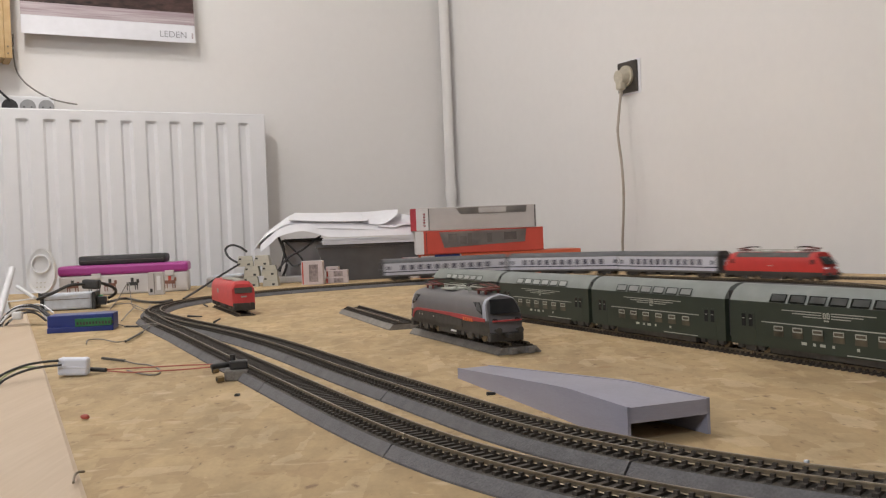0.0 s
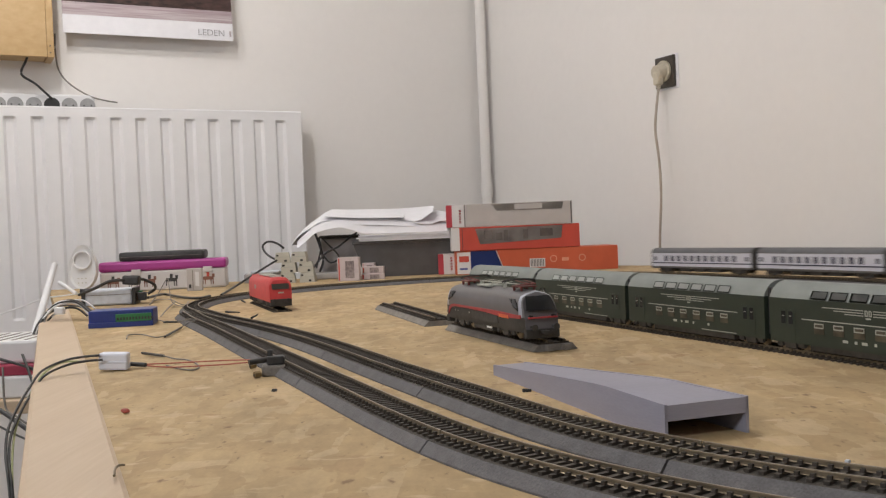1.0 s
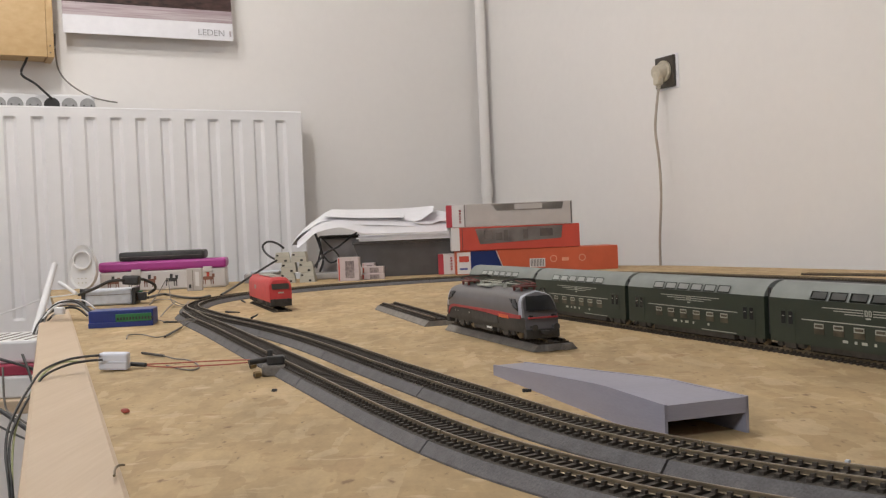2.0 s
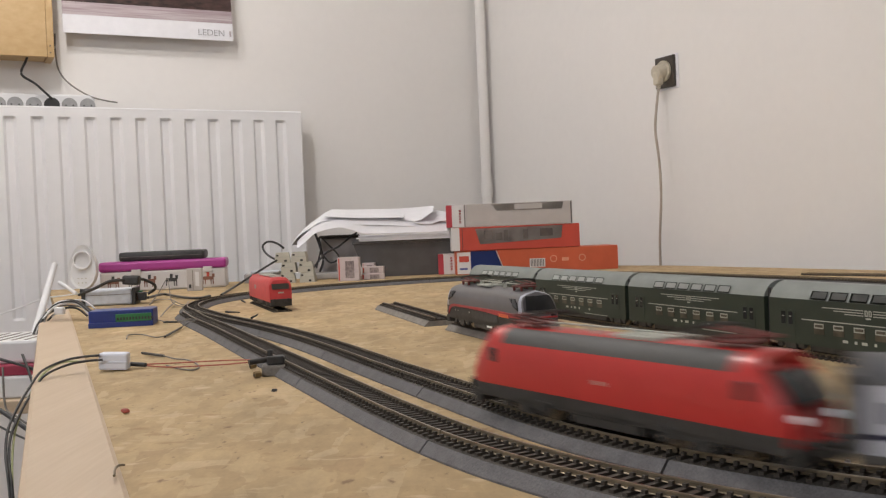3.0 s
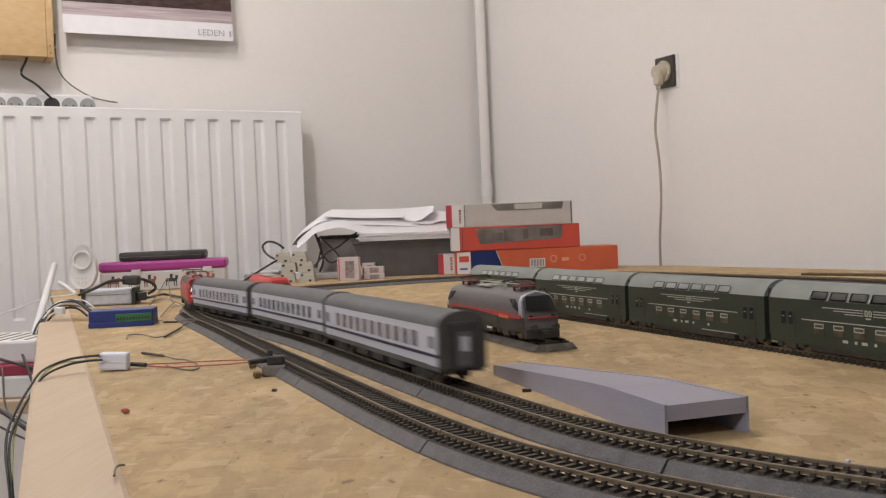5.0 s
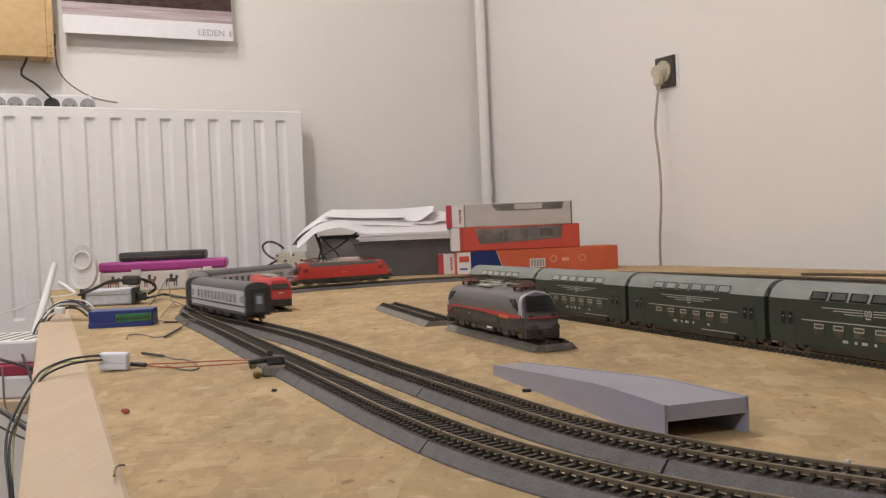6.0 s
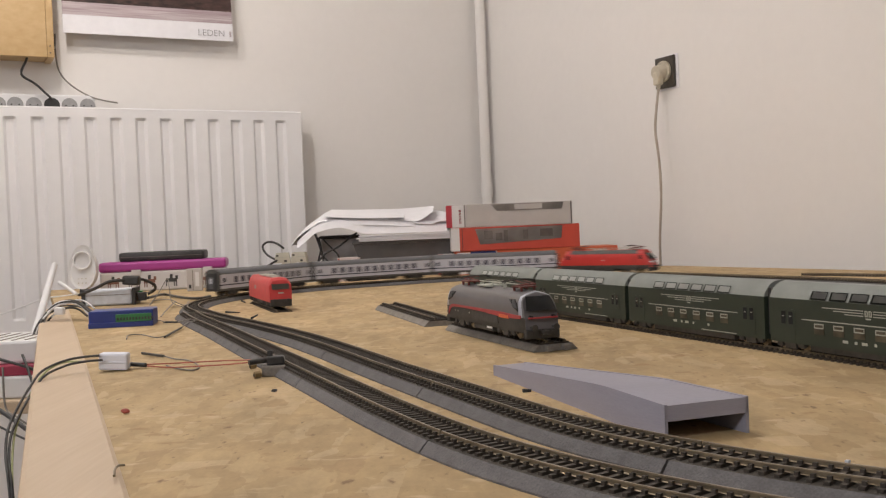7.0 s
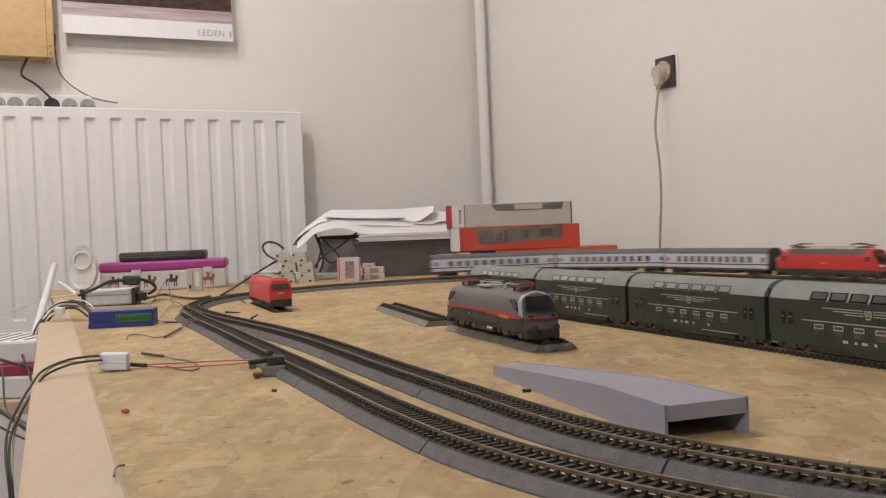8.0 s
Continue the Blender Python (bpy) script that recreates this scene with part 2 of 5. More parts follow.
def arc(c, r, a0, a1, n=14):
    """Points on a circle, degrees from +x."""
    return [(c[0] + r * math.cos(radians(a0 + (a1 - a0) * k / n)), c[1] + r * math.sin(radians(a0 + (a1 - a0) * k / n))) for k in range(n + 1)]


def even(pts, step=0.004, closed=False):
    """A path at even steps, smoothed a little."""
    p = np.array(pts, float)
    if closed:
        p = np.vstack([p, p[:1]])
    s = np.r_[0, np.cumsum(np.linalg.norm(np.diff(p, axis=0), axis=1))]
    n = int(s[-1] / step)
    q = np.c_[tuple(np.interp(np.linspace(0, s[-1], n + 1), s, p[:, k]) for k in range(2))]
    for _ in range(60):
        r = q.copy()
        r[1:-1] = (q[:-2] + 2 * q[1:-1] + q[2:]) / 4
        if closed:
            r[0] = r[-1] = (q[-2] + 2 * q[0] + q[1]) / 4
        q = r
    return q


NEAR_END, LEFT_END, RIGHT_END = (0.440, 0.680), (0.023, 1.561), (0.101, 1.668)
LOOP = even(arc((0.34, 0.53), 0.25, 5, -125, 20) + arc(NEAR_END, 0.4286, -126, -155, 8) + [(-0.039, 0.711), (-0.096, 0.852), (-0.132, 0.936), (-0.175, 1.026), (-0.224, 1.119), (-0.277, 1.214), (-0.322, 1.305)]
            + arc(LEFT_END, 0.42, 204, 117) + arc(RIGHT_END, 0.36, 117, 27) + [(0.571, 1.537), (0.62, 1.43), (0.65, 1.30)], closed=True)
LOOP_S = np.r_[0, np.cumsum(np.linalg.norm(np.diff(LOOP, axis=0), axis=1))]
LENGTH = float(LOOP_S[-1])


def at(s):
    s = s % LENGTH
    return Vector((np.interp(s, LOOP_S, LOOP[:, 0]), np.interp(s, LOOP_S, LOOP[:, 1]), RAIL_Z))


OUTER = even(arc(NEAR_END, 0.486, -72, -154, 14) + [(-0.032, 0.545), (-0.077, 0.655), (-0.142, 0.812), (-0.245, 1.065), (-0.318, 1.235), (-0.356, 1.335)])


SLEEPER_MESH = []


def track_section(name, q, label, base=0.0, heights=None, bed=True, bed_mat=BED, gap=0.0006, pitch=0.0061, group="track sections"):
    """A length of track on its bed along the points q: bed, two rails, sleepers."""
    root = thing(name, label, "model track", group)
    p = [Vector((x, y, 0)) for x, y in q]
    if heights is None:
        heights = [base] * len(p)
    dirs = [(p[min(i + 1, len(p) - 1)] - p[max(i - 1, 0)]).normalized() for i in range(len(p))]
    nor = [Vector((-d.y, d.x, 0)) for d in dirs]
    p[0] = p[0] + dirs[0] * gap
    p[-1] = p[-1] - dirs[-1] * gap

    def sweep(profile):
        return loft([[p[i] + nor[i] * u + Vector((0, 0, heights[i] + v)) for u, v in profile] for i in range(len(p))])
    if bed:
        bm = sweep([(-0.0205, 0.0), (-0.0205, 0.001), (-0.0158, BED_Z), (0.0158, BED_Z), (0.0205, 0.001), (0.0205, 0.0)])
        for f in bm.faces:
            if f.calc_center_median().z > max(heights) + BED_Z - 0.0005:
                f.material_index = 1
        part("bed", bm, [bed_mat, BEDTOP], root, "grey plastic ballast bed")
    z0 = BED_Z if bed else 0.0
    w = 0.0083
    for side in (-1, 1):
        prof = [(-0.0011, z0 + 0.0016), (-0.0004, z0 + 0.002), (-0.0004, z0 + 0.0032), (-0.0006, z0 + 0.0035), (-0.0005, z0 + 0.004),
                (0.0005, z0 + 0.004), (0.0006, z0 + 0.0035), (0.0004, z0 + 0.0032), (0.0004, z0 + 0.002), (0.0011, z0 + 0.0016)]
        bm = sweep([(side * w + u, v) for u, v in prof])
        bm.normal_update()
        for f in bm.faces:
            if f.normal.z > 0.9 and max(v.co.z for v in f.verts) > min(heights) + z0 + 0.0036:
                f.material_index = 1
        part("rail", bm, [RAIL, RAILTOP], root, "brown-sided rail, polished on top")
    seg = np.r_[0, np.cumsum([(b - a).length for a, b in zip(p, p[1:])])]
    n = max(1, int(seg[-1] / pitch))
    mats = []
    for k in range(n):
        s = (k + 0.5) * seg[-1] / n
        i = min(int(np.searchsorted(seg, s)), len(p) - 1)
        mats.append(Matrix.Translation(p[i] + dirs[i] * (s - seg[i]) + Vector((0, 0, heights[i] + z0))) @ dirs[i].to_track_quat("X", "Z").to_matrix().to_4x4())

    def one(bm, m):
        box(bm, -0.0012, 0.0012, -0.0136, 0.0136, -0.0002, 0.0014, 0, m)
        for sy in (-1, 1):
            for e in (-1, 1):
                box(bm, -0.0009, 0.0009, sy * w + e * 0.0016 - 0.0009, sy * w + e * 0.0016 + 0.0009, 0.0014, 0.0029, 0, m)
    if not SLEEPER_MESH:
        bm = bmesh.new()
        one(bm, Matrix.Identity(4))
        me = bpy.data.meshes.new("sleeper")
        bm.to_mesh(me)
        bm.free()
        me.materials.append(SLEEPER)
        SLEEPER_MESH.append(me)
    for m in mats:
        o = new("sleeper", SLEEPER_MESH[0])
        o.parent = root
        o.matrix_world = m
    return root


def cut(q, length):
    """Splits a path into pieces of about that length."""
    n = max(1, round(len(q) * 0.004 / length))
    k = np.linspace(0, len(q) - 1, n + 1).astype(int)
    return [q[a:b + 1] for a, b in zip(k, k[1:])]


def build_tracks():
    for q in cut(LOOP, 0.23):
        track_section("track_section", q, "model railway track on a grey ballast bed")
    for q in cut(OUTER, 0.23):
        track_section("track_section", q, "model railway track on a grey ballast bed")


build_tracks()


# ---------------- rolling stock ----------------
def shell(length, profile, n=2, nose=None):
    """A body of constant section; nose(u, v, x) may shape its ends."""
    xs = np.linspace(-length / 2, length / 2, n)
    return loft([[(nose(x, u, v) if nose else (x, u, v)) for u, v in profile] for x in xs])


def bogie(parent, x, wheelbase, r, half):
    """A bogie with its side frames and two wheelsets, at x along the vehicle."""
    bm = bmesh.new()
    for sy in (-1, 1):
        box(bm, -wheelbase / 2 - r * 0.8, wheelbase / 2 + r * 0.8, sy * (half - 0.001) - 0.001, sy * (half - 0.001) + 0.001, r * 0.75, r * 1.7, 0.0004)
        box(bm, -0.006, 0.006, sy * half - 0.0012, sy * half + 0.0012, r * 0.3, r * 1.9, 0.0004)
        for e in (-1, 1):
            box(bm, e * wheelbase / 2 - 0.003, e * wheelbase / 2 + 0.003, sy * half - 0.0013, sy * half + 0.0013, r * 0.5, r * 1.5, 0.0004)
    box(bm, -0.012, 0.012, -half, half, r * 1.2, r * 2.2)
    b = part("bogie", bm, UNDER, parent, "black bogie frame")
    for e in (-1, 1):
        bm = bmesh.new()
        for sy in (-1, 1):
            cyl(bm, (e * wheelbase / 2, sy * 0.0070, r), (e * wheelbase / 2, sy * 0.0095, r), r, 16)
        cyl(bm, (e * wheelbase / 2, -0.008, r), (e * wheelbase / 2, 0.008, r), 0.0012, 8)
        part("wheelset", bm, RAIL, b, "dark metal wheels")
    b.location.x = x
    return b


def coach(label):
    L, W = 0.2590, 0.0158
    root = thing("passenger_coach", label, "model coach", "coaches of the moving train")
    roof = [(-W, 0.0371), (-0.0155, 0.0392), (-0.0138, 0.0420), (-0.0108, 0.0443), (-0.006, 0.0459), (0, 0.0465)]
    roof = roof + [(-u, v) for u, v in reversed(roof[:-1])]
    part("body", shell(L, [(-W, 0.0115), (-W, 0.0370), (W, 0.0370), (W, 0.0115)]), COACHW, root, "pale grey body side")
    part("roof", shell(L + 0.0006, roof), COACHROOF, root, "dark grey rounded roof", smooth=40)
    e = 0.0003
    for sy in (-1, 1):
        y0, y1 = sorted((sy * W, sy * (W + e)))
        part("stripe", boxed(-L / 2, L / 2, *sorted((sy * W, sy * (W + 0.0006))), 0.0181, 0.0200), COACHB, root, "dark blue stripe")
        part("lower_band", boxed(-L / 2, L / 2, y0, y1, 0.0095, 0.0128), REDGREY, root, "dark grey sole bar")
        xs = [-0.088 + 0.0176 * k for k in range(11)]
        for x in xs:
            part("window", boxed(x - 0.0044, x + 0.0044, y0, y1, 0.0222, 0.0325, 0.0), COACHGLASS, root)
        for x in (-0.1185, 0.1185):
            d = part("door", boxed(x - 0.0062, x + 0.0062, y0, sy * (W + 0.00045) if sy > 0 else y1, 0.0125, 0.0335) if sy > 0 else boxed(x - 0.0062, x + 0.0062, sy * (W + 0.00045), y1, 0.0125, 0.0335), COACHW, root)
            part("pane", boxed(x - 0.0032, x + 0.0032, *sorted((sy * (W + 0.0004), sy * (W + 0.0007))), 0.0235, 0.0310), COACHGLASS, d)
    for sx in (-1, 1):
        part("gangway", boxed(*sorted((sx * L / 2, sx * (L / 2 + 0.0045))), -0.0105, 0.0105, 0.0105, 0.0400, 0.0008), BLACK, root, "black rubber gangway")
        part("end_door", boxed(*sorted((sx * (L / 2 + 0.0044), sx * (L / 2 + 0.0048))), -0.0050, 0.0050, 0.013, 0.034), COACHROOF, root)
        part("door_pane", boxed(*sorted((sx * (L / 2 + 0.0047), sx * (L / 2 + 0.0050))), -0.0030, 0.0030, 0.022, 0.031), COACHW, root)
        ring = [(u * 1.018, v + 0.0003) for u, v in roof] + [(W * 1.018, 0.0105), (-W * 1.018, 0.0105)]
        part("end_frame", loft([[(sx * (L / 2 - 0.0014), u, v) for u, v in ring], [(sx * (L / 2 + 0.0008), u, v) for u, v in ring]]), REDGREY, root, "dark end frame")
        for sy in (-1, 1):
            bm = bmesh.new()
            cyl(bm, (sx * (L / 2), sy * 0.0100, 0.0108), (sx * (L / 2 + 0.0036), sy * 0.0100, 0.0108), 0.0024, 10)
            part("buffer", bm, UNDER, root)
    bm = bmesh.new()
    box(bm, -L / 2, L / 2, -0.014, 0.014, 0.0085, 0.0115)
    for x0, x1 in ((-0.055, -0.025), (-0.015, 0.012), (0.022, 0.05)):
        box(bm, x0, x1, -0.0135, 0.0135, 0.0035, 0.0085, 0.0006)
    part("underframe", bm, UNDER, root)
    bogies = [bogie(root, x, 0.0285, 0.0052, 0.0118) for x in (0.094, -0.094)]
    return root, bogies


def pantograph(parent, x, z, flip, material):
    """A lowered single-arm pantograph: base, insulators, arms and a bow with horns."""
    f = -1 if flip else 1
    bm = boxed(x - 0.011, x + 0.011, -0.0075, 0.0075, z + 0.0012, z + 0.0024, 0.0004)
    base = part("pantograph", bm, material, parent, "lowered dull red pantograph")
    for sy in (-1, 1):
        for e in (-1, 1):
            bm = bmesh.new()
            cyl(bm, (x + e * 0.008, sy * 0.006, z - 0.002), (x + e * 0.008, sy * 0.006, z + 0.0014), 0.0012, 8)
            part("insulator", bm, DULLRED, base)
        bm = bmesh.new()
        cyl(bm, (x - f * 0.009, sy * 0.004, z + 0.0024), (x + f * 0.018, sy * 0.003, z + 0.0046), 0.0007, 6)
        cyl(bm, (x + f * 0.018, sy * 0.003, z + 0.0046), (x - f * 0.010, sy * 0.004, z + 0.0068), 0.0006, 6)
        part("arm", bm, material, base)
    for e in (0, 0.005):
        bm = tube([(x - f * (0.009 + e), -0.0150, z + 0.0052), (x - f * (0.009 + e), -0.0115, z + 0.0072), (x - f * (0.009 + e), 0.0, z + 0.0075), (x - f * (0.009 + e), 0.0115, z + 0.0072), (x - f * (0.009 + e), 0.0150, z + 0.0052)], 0.0007, 6, 4)
        part("bow", bm, UNDER, base, "dark contact bow")


def loco_profile(top):
    if top < 0.043:
        half = [(-0.0166, 0.0090), (-0.0170, 0.0142), (-0.0171, 0.0200), (-0.0169, 0.0285), (-0.0160, 0.0340), (-0.0138, 0.0378), (-0.0095, 0.0400), (0, top)]
        return half + [(-u, v) for u, v in reversed(half[:-1])]
    return [(-0.0168, 0.0090), (-0.0170, 0.0142), (-0.0172, 0.0200), (-0.0170, 0.0290), (-0.0160, 0.0365), (-0.0135, 0.0415), (-0.0090, 0.0440), (0, 0.0447),
            (0.0090, 0.0440), (0.0135, 0.0415), (0.0160, 0.0365), (0.0170, 0.0290), (0.0172, 0.0200), (0.0170, 0.0142), (0.0168, 0.0090)]


def electric_loco(name, label, body_mat, roof_mat, band=None, top=0.0447, L=0.212, rake=0.019, droop=0.16):
    """A round-nosed four-axle electric locomotive, 222 mm over buffers."""
    root = thing(name, label, "model locomotive")
    up = top - 0.0447
    xs = [-1.0, -0.985, -0.955, -0.875, -0.82, -0.72, 0.72, 0.82, 0.875, 0.955, 0.985, 1.0]
    rings = []
    for k in xs:
        ring = []
        for u, v in loco_profile(top):
            e = max(0, (abs(k) - 0.80) / 0.20)
            lean = max(0, (v - 0.020) / (top - 0.020))
            x = math.copysign(1, k) * (abs(k) * L / 2 - (e ** 1.5) * rake * lean ** 1.5 - (e ** 2) * 0.0035 * abs(u / 0.017) ** 3)
            drop = 1 - droop * e ** 2.2 * lean ** 2
            ring.append((x, u * (1 - 0.10 * e ** 2.5), 0.009 + (v - 0.009) * drop))
        rings.append(ring)
    bm = loft(rings)
    bm.faces.index_update()
    for f in bm.faces:
        c = f.calc_center_median()
        if band is None and 0.036 < c.z < 0.0437 and abs(c.x) < 0.07:
            f.material_index = 1
        if c.z < (0.0138 if band is None else 0.0198):
            f.material_index = 2
        if band is not None and c.z > 0.0198 and f.index // len(rings[0]) in (2, 8) and f.index < 11 * len(rings[0]):
            f.material_index = 1
    body = part("body", bm, [body_mat, roof_mat, UNDER], root, smooth=35)
    # roof equipment on the middle of the roof
    bm = bmesh.new()
    for k in range(7):
        cyl(bm, (-0.045 + 0.015 * k, 0.004 * (-1) ** k, 0.044 + up), (-0.045 + 0.015 * k, 0.004 * (-1) ** k, 0.0478 + up), 0.0011, 8)
    cyl(bm, (-0.05, 0.003, 0.0478 + up), (0.05, 0.003, 0.0478 + up), 0.0005, 6)
    box(bm, -0.03, 0.0, -0.008, 0.008, 0.044 + up, 0.0458 + up, 0.0005)
    part("roof_gear", bm, CREAM, root, "pale insulators and busbar")
    for x, fl in ((0.066, False), (-0.066, True)):
        pantograph(root, x, 0.0452 + up, fl, DULLRED)
    # cab windows, lamps, doors
    for sx in (-1, 1):
        def at_nose(v, u):
            lean = max(0, (v - 0.020) / (top - 0.020))
            return sx * (L / 2 - rake * lean ** 1.5 - 0.0035 * abs(u / 0.017) ** 3)
        z0, z1 = 0.0262, top - 0.0030
        rows = []
        for v in np.linspace(z0, z1, 5):
            wid = 0.0150 - 0.0030 * (v - z0) / (z1 - z0)
            vv = 0.009 + (v - 0.009) * (1 - droop * max(0, (v - 0.020) / (top - 0.020)) ** 2)
            rows.append([(at_nose(v, u) + sx * 0.0006, u * 0.93, vv) for u in np.linspace(-wid, wid, 9)])
        bm = bmesh.new()
        vs = [[bm.verts.new(p) for p in r] for r in rows]
        for a, b in zip(vs, vs[1:]):
            for i in range(8):
                bm.faces.new((a[i], a[i + 1], b[i + 1], b[i]))
        bmesh.ops.solidify(bm, geom=bm.faces[:], thickness=0.0005)
        part("windscreen", bm, GLASSD, root, "dark raked windscreen", smooth=50)
        for sy in (-1, 1):
            bm = bmesh.new()
            cyl(bm, (sx * (L / 2 - 0.004), sy * 0.0105, 0.0205), (sx * (L / 2 - 0.0002), sy * 0.0105, 0.0205), 0.0016, 10)
            part("headlight", bm, GLASSD if band else LED, root, "clear headlight" if band else "lit white headlight")
            bm = bmesh.new()
            cyl(bm, (sx * (L / 2 - 0.003), sy * 0.0100, 0.0120), (sx * (L / 2 + 0.004), sy * 0.0100, 0.0120), 0.0011, 8)
            cyl(bm, (sx * (L / 2 + 0.004), sy * 0.0100, 0.0120), (sx * (L / 2 + 0.0052), sy * 0.0100, 0.0120), 0.0028, 12)
            part("buffer", bm, UNDER, root)
            if band is not None:
                outline = [(0.0900, 0.0252), (0.0900, 0.0275), (0.0865, 0.0320), (0.0820, 0.0352), (0.0765, 0.0352), (0.0785, 0.0290)]
                rows = [[(sx * x, sy * (y - 0.0010 * max(0, (z - 0.029) / 0.0075)), z) for x, z in outline] for y in (0.0155, 0.01765)]
                part("side_window", loft(rows), GLASSD, root)
                rows = [[(sx * x, sy * (y - 0.0010 * max(0, (z - 0.029) / 0.0075)), z) for x, z in ((0.0705, 0.0352), (0.0755, 0.0352), (0.0762, 0.0312))] for y in (0.0155, 0.01765)]
                part("side_vent", loft(rows), GLASSD, root)
                continue
            part("side_window", boxed(*sorted((sx * 0.080, sx * 0.0865)), *sorted((sy * 0.0158, sy * 0.01735)), 0.0262, 0.0335, 0.0005), GLASSD, root)
        part("coupling", boxed(*sorted((sx * (L / 2 - 0.002), sx * (L / 2 + 0.007))), -0.003, 0.003, 0.006, 0.009, 0.0005), UNDER, root)
        part("plough", boxed(*sorted((sx * (L / 2 - 0.008), sx * (L / 2 - 0.001))), -0.0155, 0.0155, 0.0022, 0.0095, 0.0008), UNDER, root)
    bm = bmesh.new()
    box(bm, -L / 2 + 0.003, L / 2 - 0.003, -0.0158, 0.0158, 0.0068, 0.0100, 0.0005)
    box(bm, -0.024, 0.024, -0.0150, 0.0150, 0.0022, 0.0070, 0.0008)
    part("underframe", bm, UNDER, root)
    if band is not None:
        band(root, L)
    else:
        for sy in (-1, 1):
            part("emblem", boxed(-0.0022, 0.0022, *sorted((sy * 0.0168, sy * 0.0175)), 0.0228, 0.0246), CREAM, root, "small pale emblem")
    bogies = [bogie(root, x, 0.0345, 0.0066, 0.0145) for x in (0.057, -0.057)]
    return root, bogies


def at_rail(x, y, turn, z=RAIL_Z):
    return pose(x, y, z, 0, 0, turn)


red_loco, red_bogies = electric_loco("express_locomotive", "bright red electric locomotive with a grey roof", RED, REDGREY)
train = [(red_loco, red_bogies, 0.113, 0.057)]
for k in range(3):
    c, b = coach("pale grey and blue striped passenger coach with a dark roof")
    train.append((c, b, -0.1345 - 0.2700 * k, 0.094))

TIMES = [(0.0, -1.0754), (0.5, -0.8074), (1.0, -0.5454), (1.6, -0.2124), (2.8, 0.5103), (3.3, 0.7808), (3.8, 1.0528), (4.2, 1.2688), (4.7, 1.5398), (5.2, 1.8128), (6.0, 2.2528), (7.0, 2.8388), (8.0, 3.3758)]


def along(t):
    """Place of the coupling behind the locomotive along the loop, gliding through the known times."""
    ts, ss = zip(*TIMES)
    i = min(max(int(np.searchsorted(ts, t)) - 1, 0), len(ts) - 2)
    m = [((ss[min(k + 1, len(ts) - 1)] - ss[max(k - 1, 0)]) / (ts[min(k + 1, len(ts) - 1)] - ts[max(k - 1, 0)])) for k in range(len(ts))]
    h = ts[i + 1] - ts[i]
    u = (t - ts[i]) / h
    return ((2 * u ** 3 - 3 * u * u + 1) * ss[i] + (u ** 3 - 2 * u * u + u) * h * m[i] + (-2 * u ** 3 + 3 * u * u) * ss[i + 1] + (u ** 3 - u * u) * h * m[i + 1])


def on_track(s, half):
    """Pose of a vehicle on two bogies, half apart from its middle, and the turns of the bogies."""
    a, b = at(s + half), at(s - half)
    d = a - b
    m = Matrix.Translation((a + b) / 2) @ d.to_track_quat("X", "Z").to_matrix().to_4x4()
    out = []
    for k, e in ((1, half), (-1, -half)):
        w = at(s + e + 0.01) - at(s + e - 0.01)
        turn = math.atan2(w.y, w.x) - math.atan2(d.y, d.x)
        turn = (turn + math.pi) % (2 * math.pi) - math.pi
        out.append(Matrix.Translation((k * half, 0, 0)) @ Matrix.Rotation(turn, 4, "Z"))
    return m, out


def move_train():
    steps = [0.1 * k for k in range(81)]
    for ob, bogies, offset, half in train:
        rows, turns = [], ([], [])
        for t in steps:
            m, o = on_track(along(t) + offset, half)
            rows.append((t, m))
            for k in (0, 1):
                turns[k].append((t, o[k]))
        walk(ob, rows)
        for k in (0, 1):
            walk(bogies[k], turns[k])


# ---------------- parked stock ----------------
REDTRIM = mat("red_trim", (0.40, 0.042, 0.047), 0.5, scale=80, bump=0.02)
ORANGE = mat("orange_print", (0.70, 0.16, 0.05), 0.5, vary=0.05, scale=60, bump=0.02)


def silver_band(root, L):
    """Red arch line, lettering bars and a grille on the flanks."""
    for sy in (-1, 1):
        y0, y1 = sorted((sy * 0.0169, sy * 0.0177))
        mid = [(-0.0905, 0.0125), (-0.0880, 0.0160), (-0.0845, 0.0186), (-0.0795, 0.0202), (-0.072, 0.0210), (-0.03, 0.0212), (0.01, 0.0212), (0.045, 0.0205), (0.075, 0.0203), (0.0955, 0.0206)]
        half = [0.0016, 0.0022, 0.0020, 0.0015, 0.0012, 0.0011, 0.0015, 0.0022, 0.0018, 0.0014]
        rows = [[(x, y0, z - h), (x, y1, z - h), (x, y1, z + h), (x, y0, z + h)] for (x, z), h in zip(mid, half)]
        part("red_line", loft(rows), REDTRIM, root, "red line arching up and along the flank")
        for k in range(5):
            part("lettering", boxed(0.048 + 0.0045 * k, 0.0508 + 0.0045 * k, *sorted((sy * 0.0170, sy * 0.0181)), 0.0176, 0.0206), ORANGE, root, "orange lettering bar")
        part("flank_panel", boxed(-0.076, 0.044, *sorted((sy * 0.0168, sy * 0.0175)), 0.0112, 0.0186), UNDER, root, "dark lower flank panel")
        for x in (-0.070, -0.062, -0.03):
            part("lamp", boxed(x, x + 0.0015, *sorted((sy * 0.0174, sy * 0.0178)), 0.0155, 0.0170), CREAM, root)
        part("plate", boxed(0.012, 0.024, *sorted((sy * 0.0150, sy * 0.0160)), 0.0050, 0.0066), WHITE, root, "small white plate")
    for sx in (-1, 1):
        part("red_line", boxed(*sorted((sx * (L / 2 - 0.002), sx * (L / 2 + 0.0004))), -0.0135, 0.0135, 0.0192, 0.0206, 0.0004), REDTRIM, root)


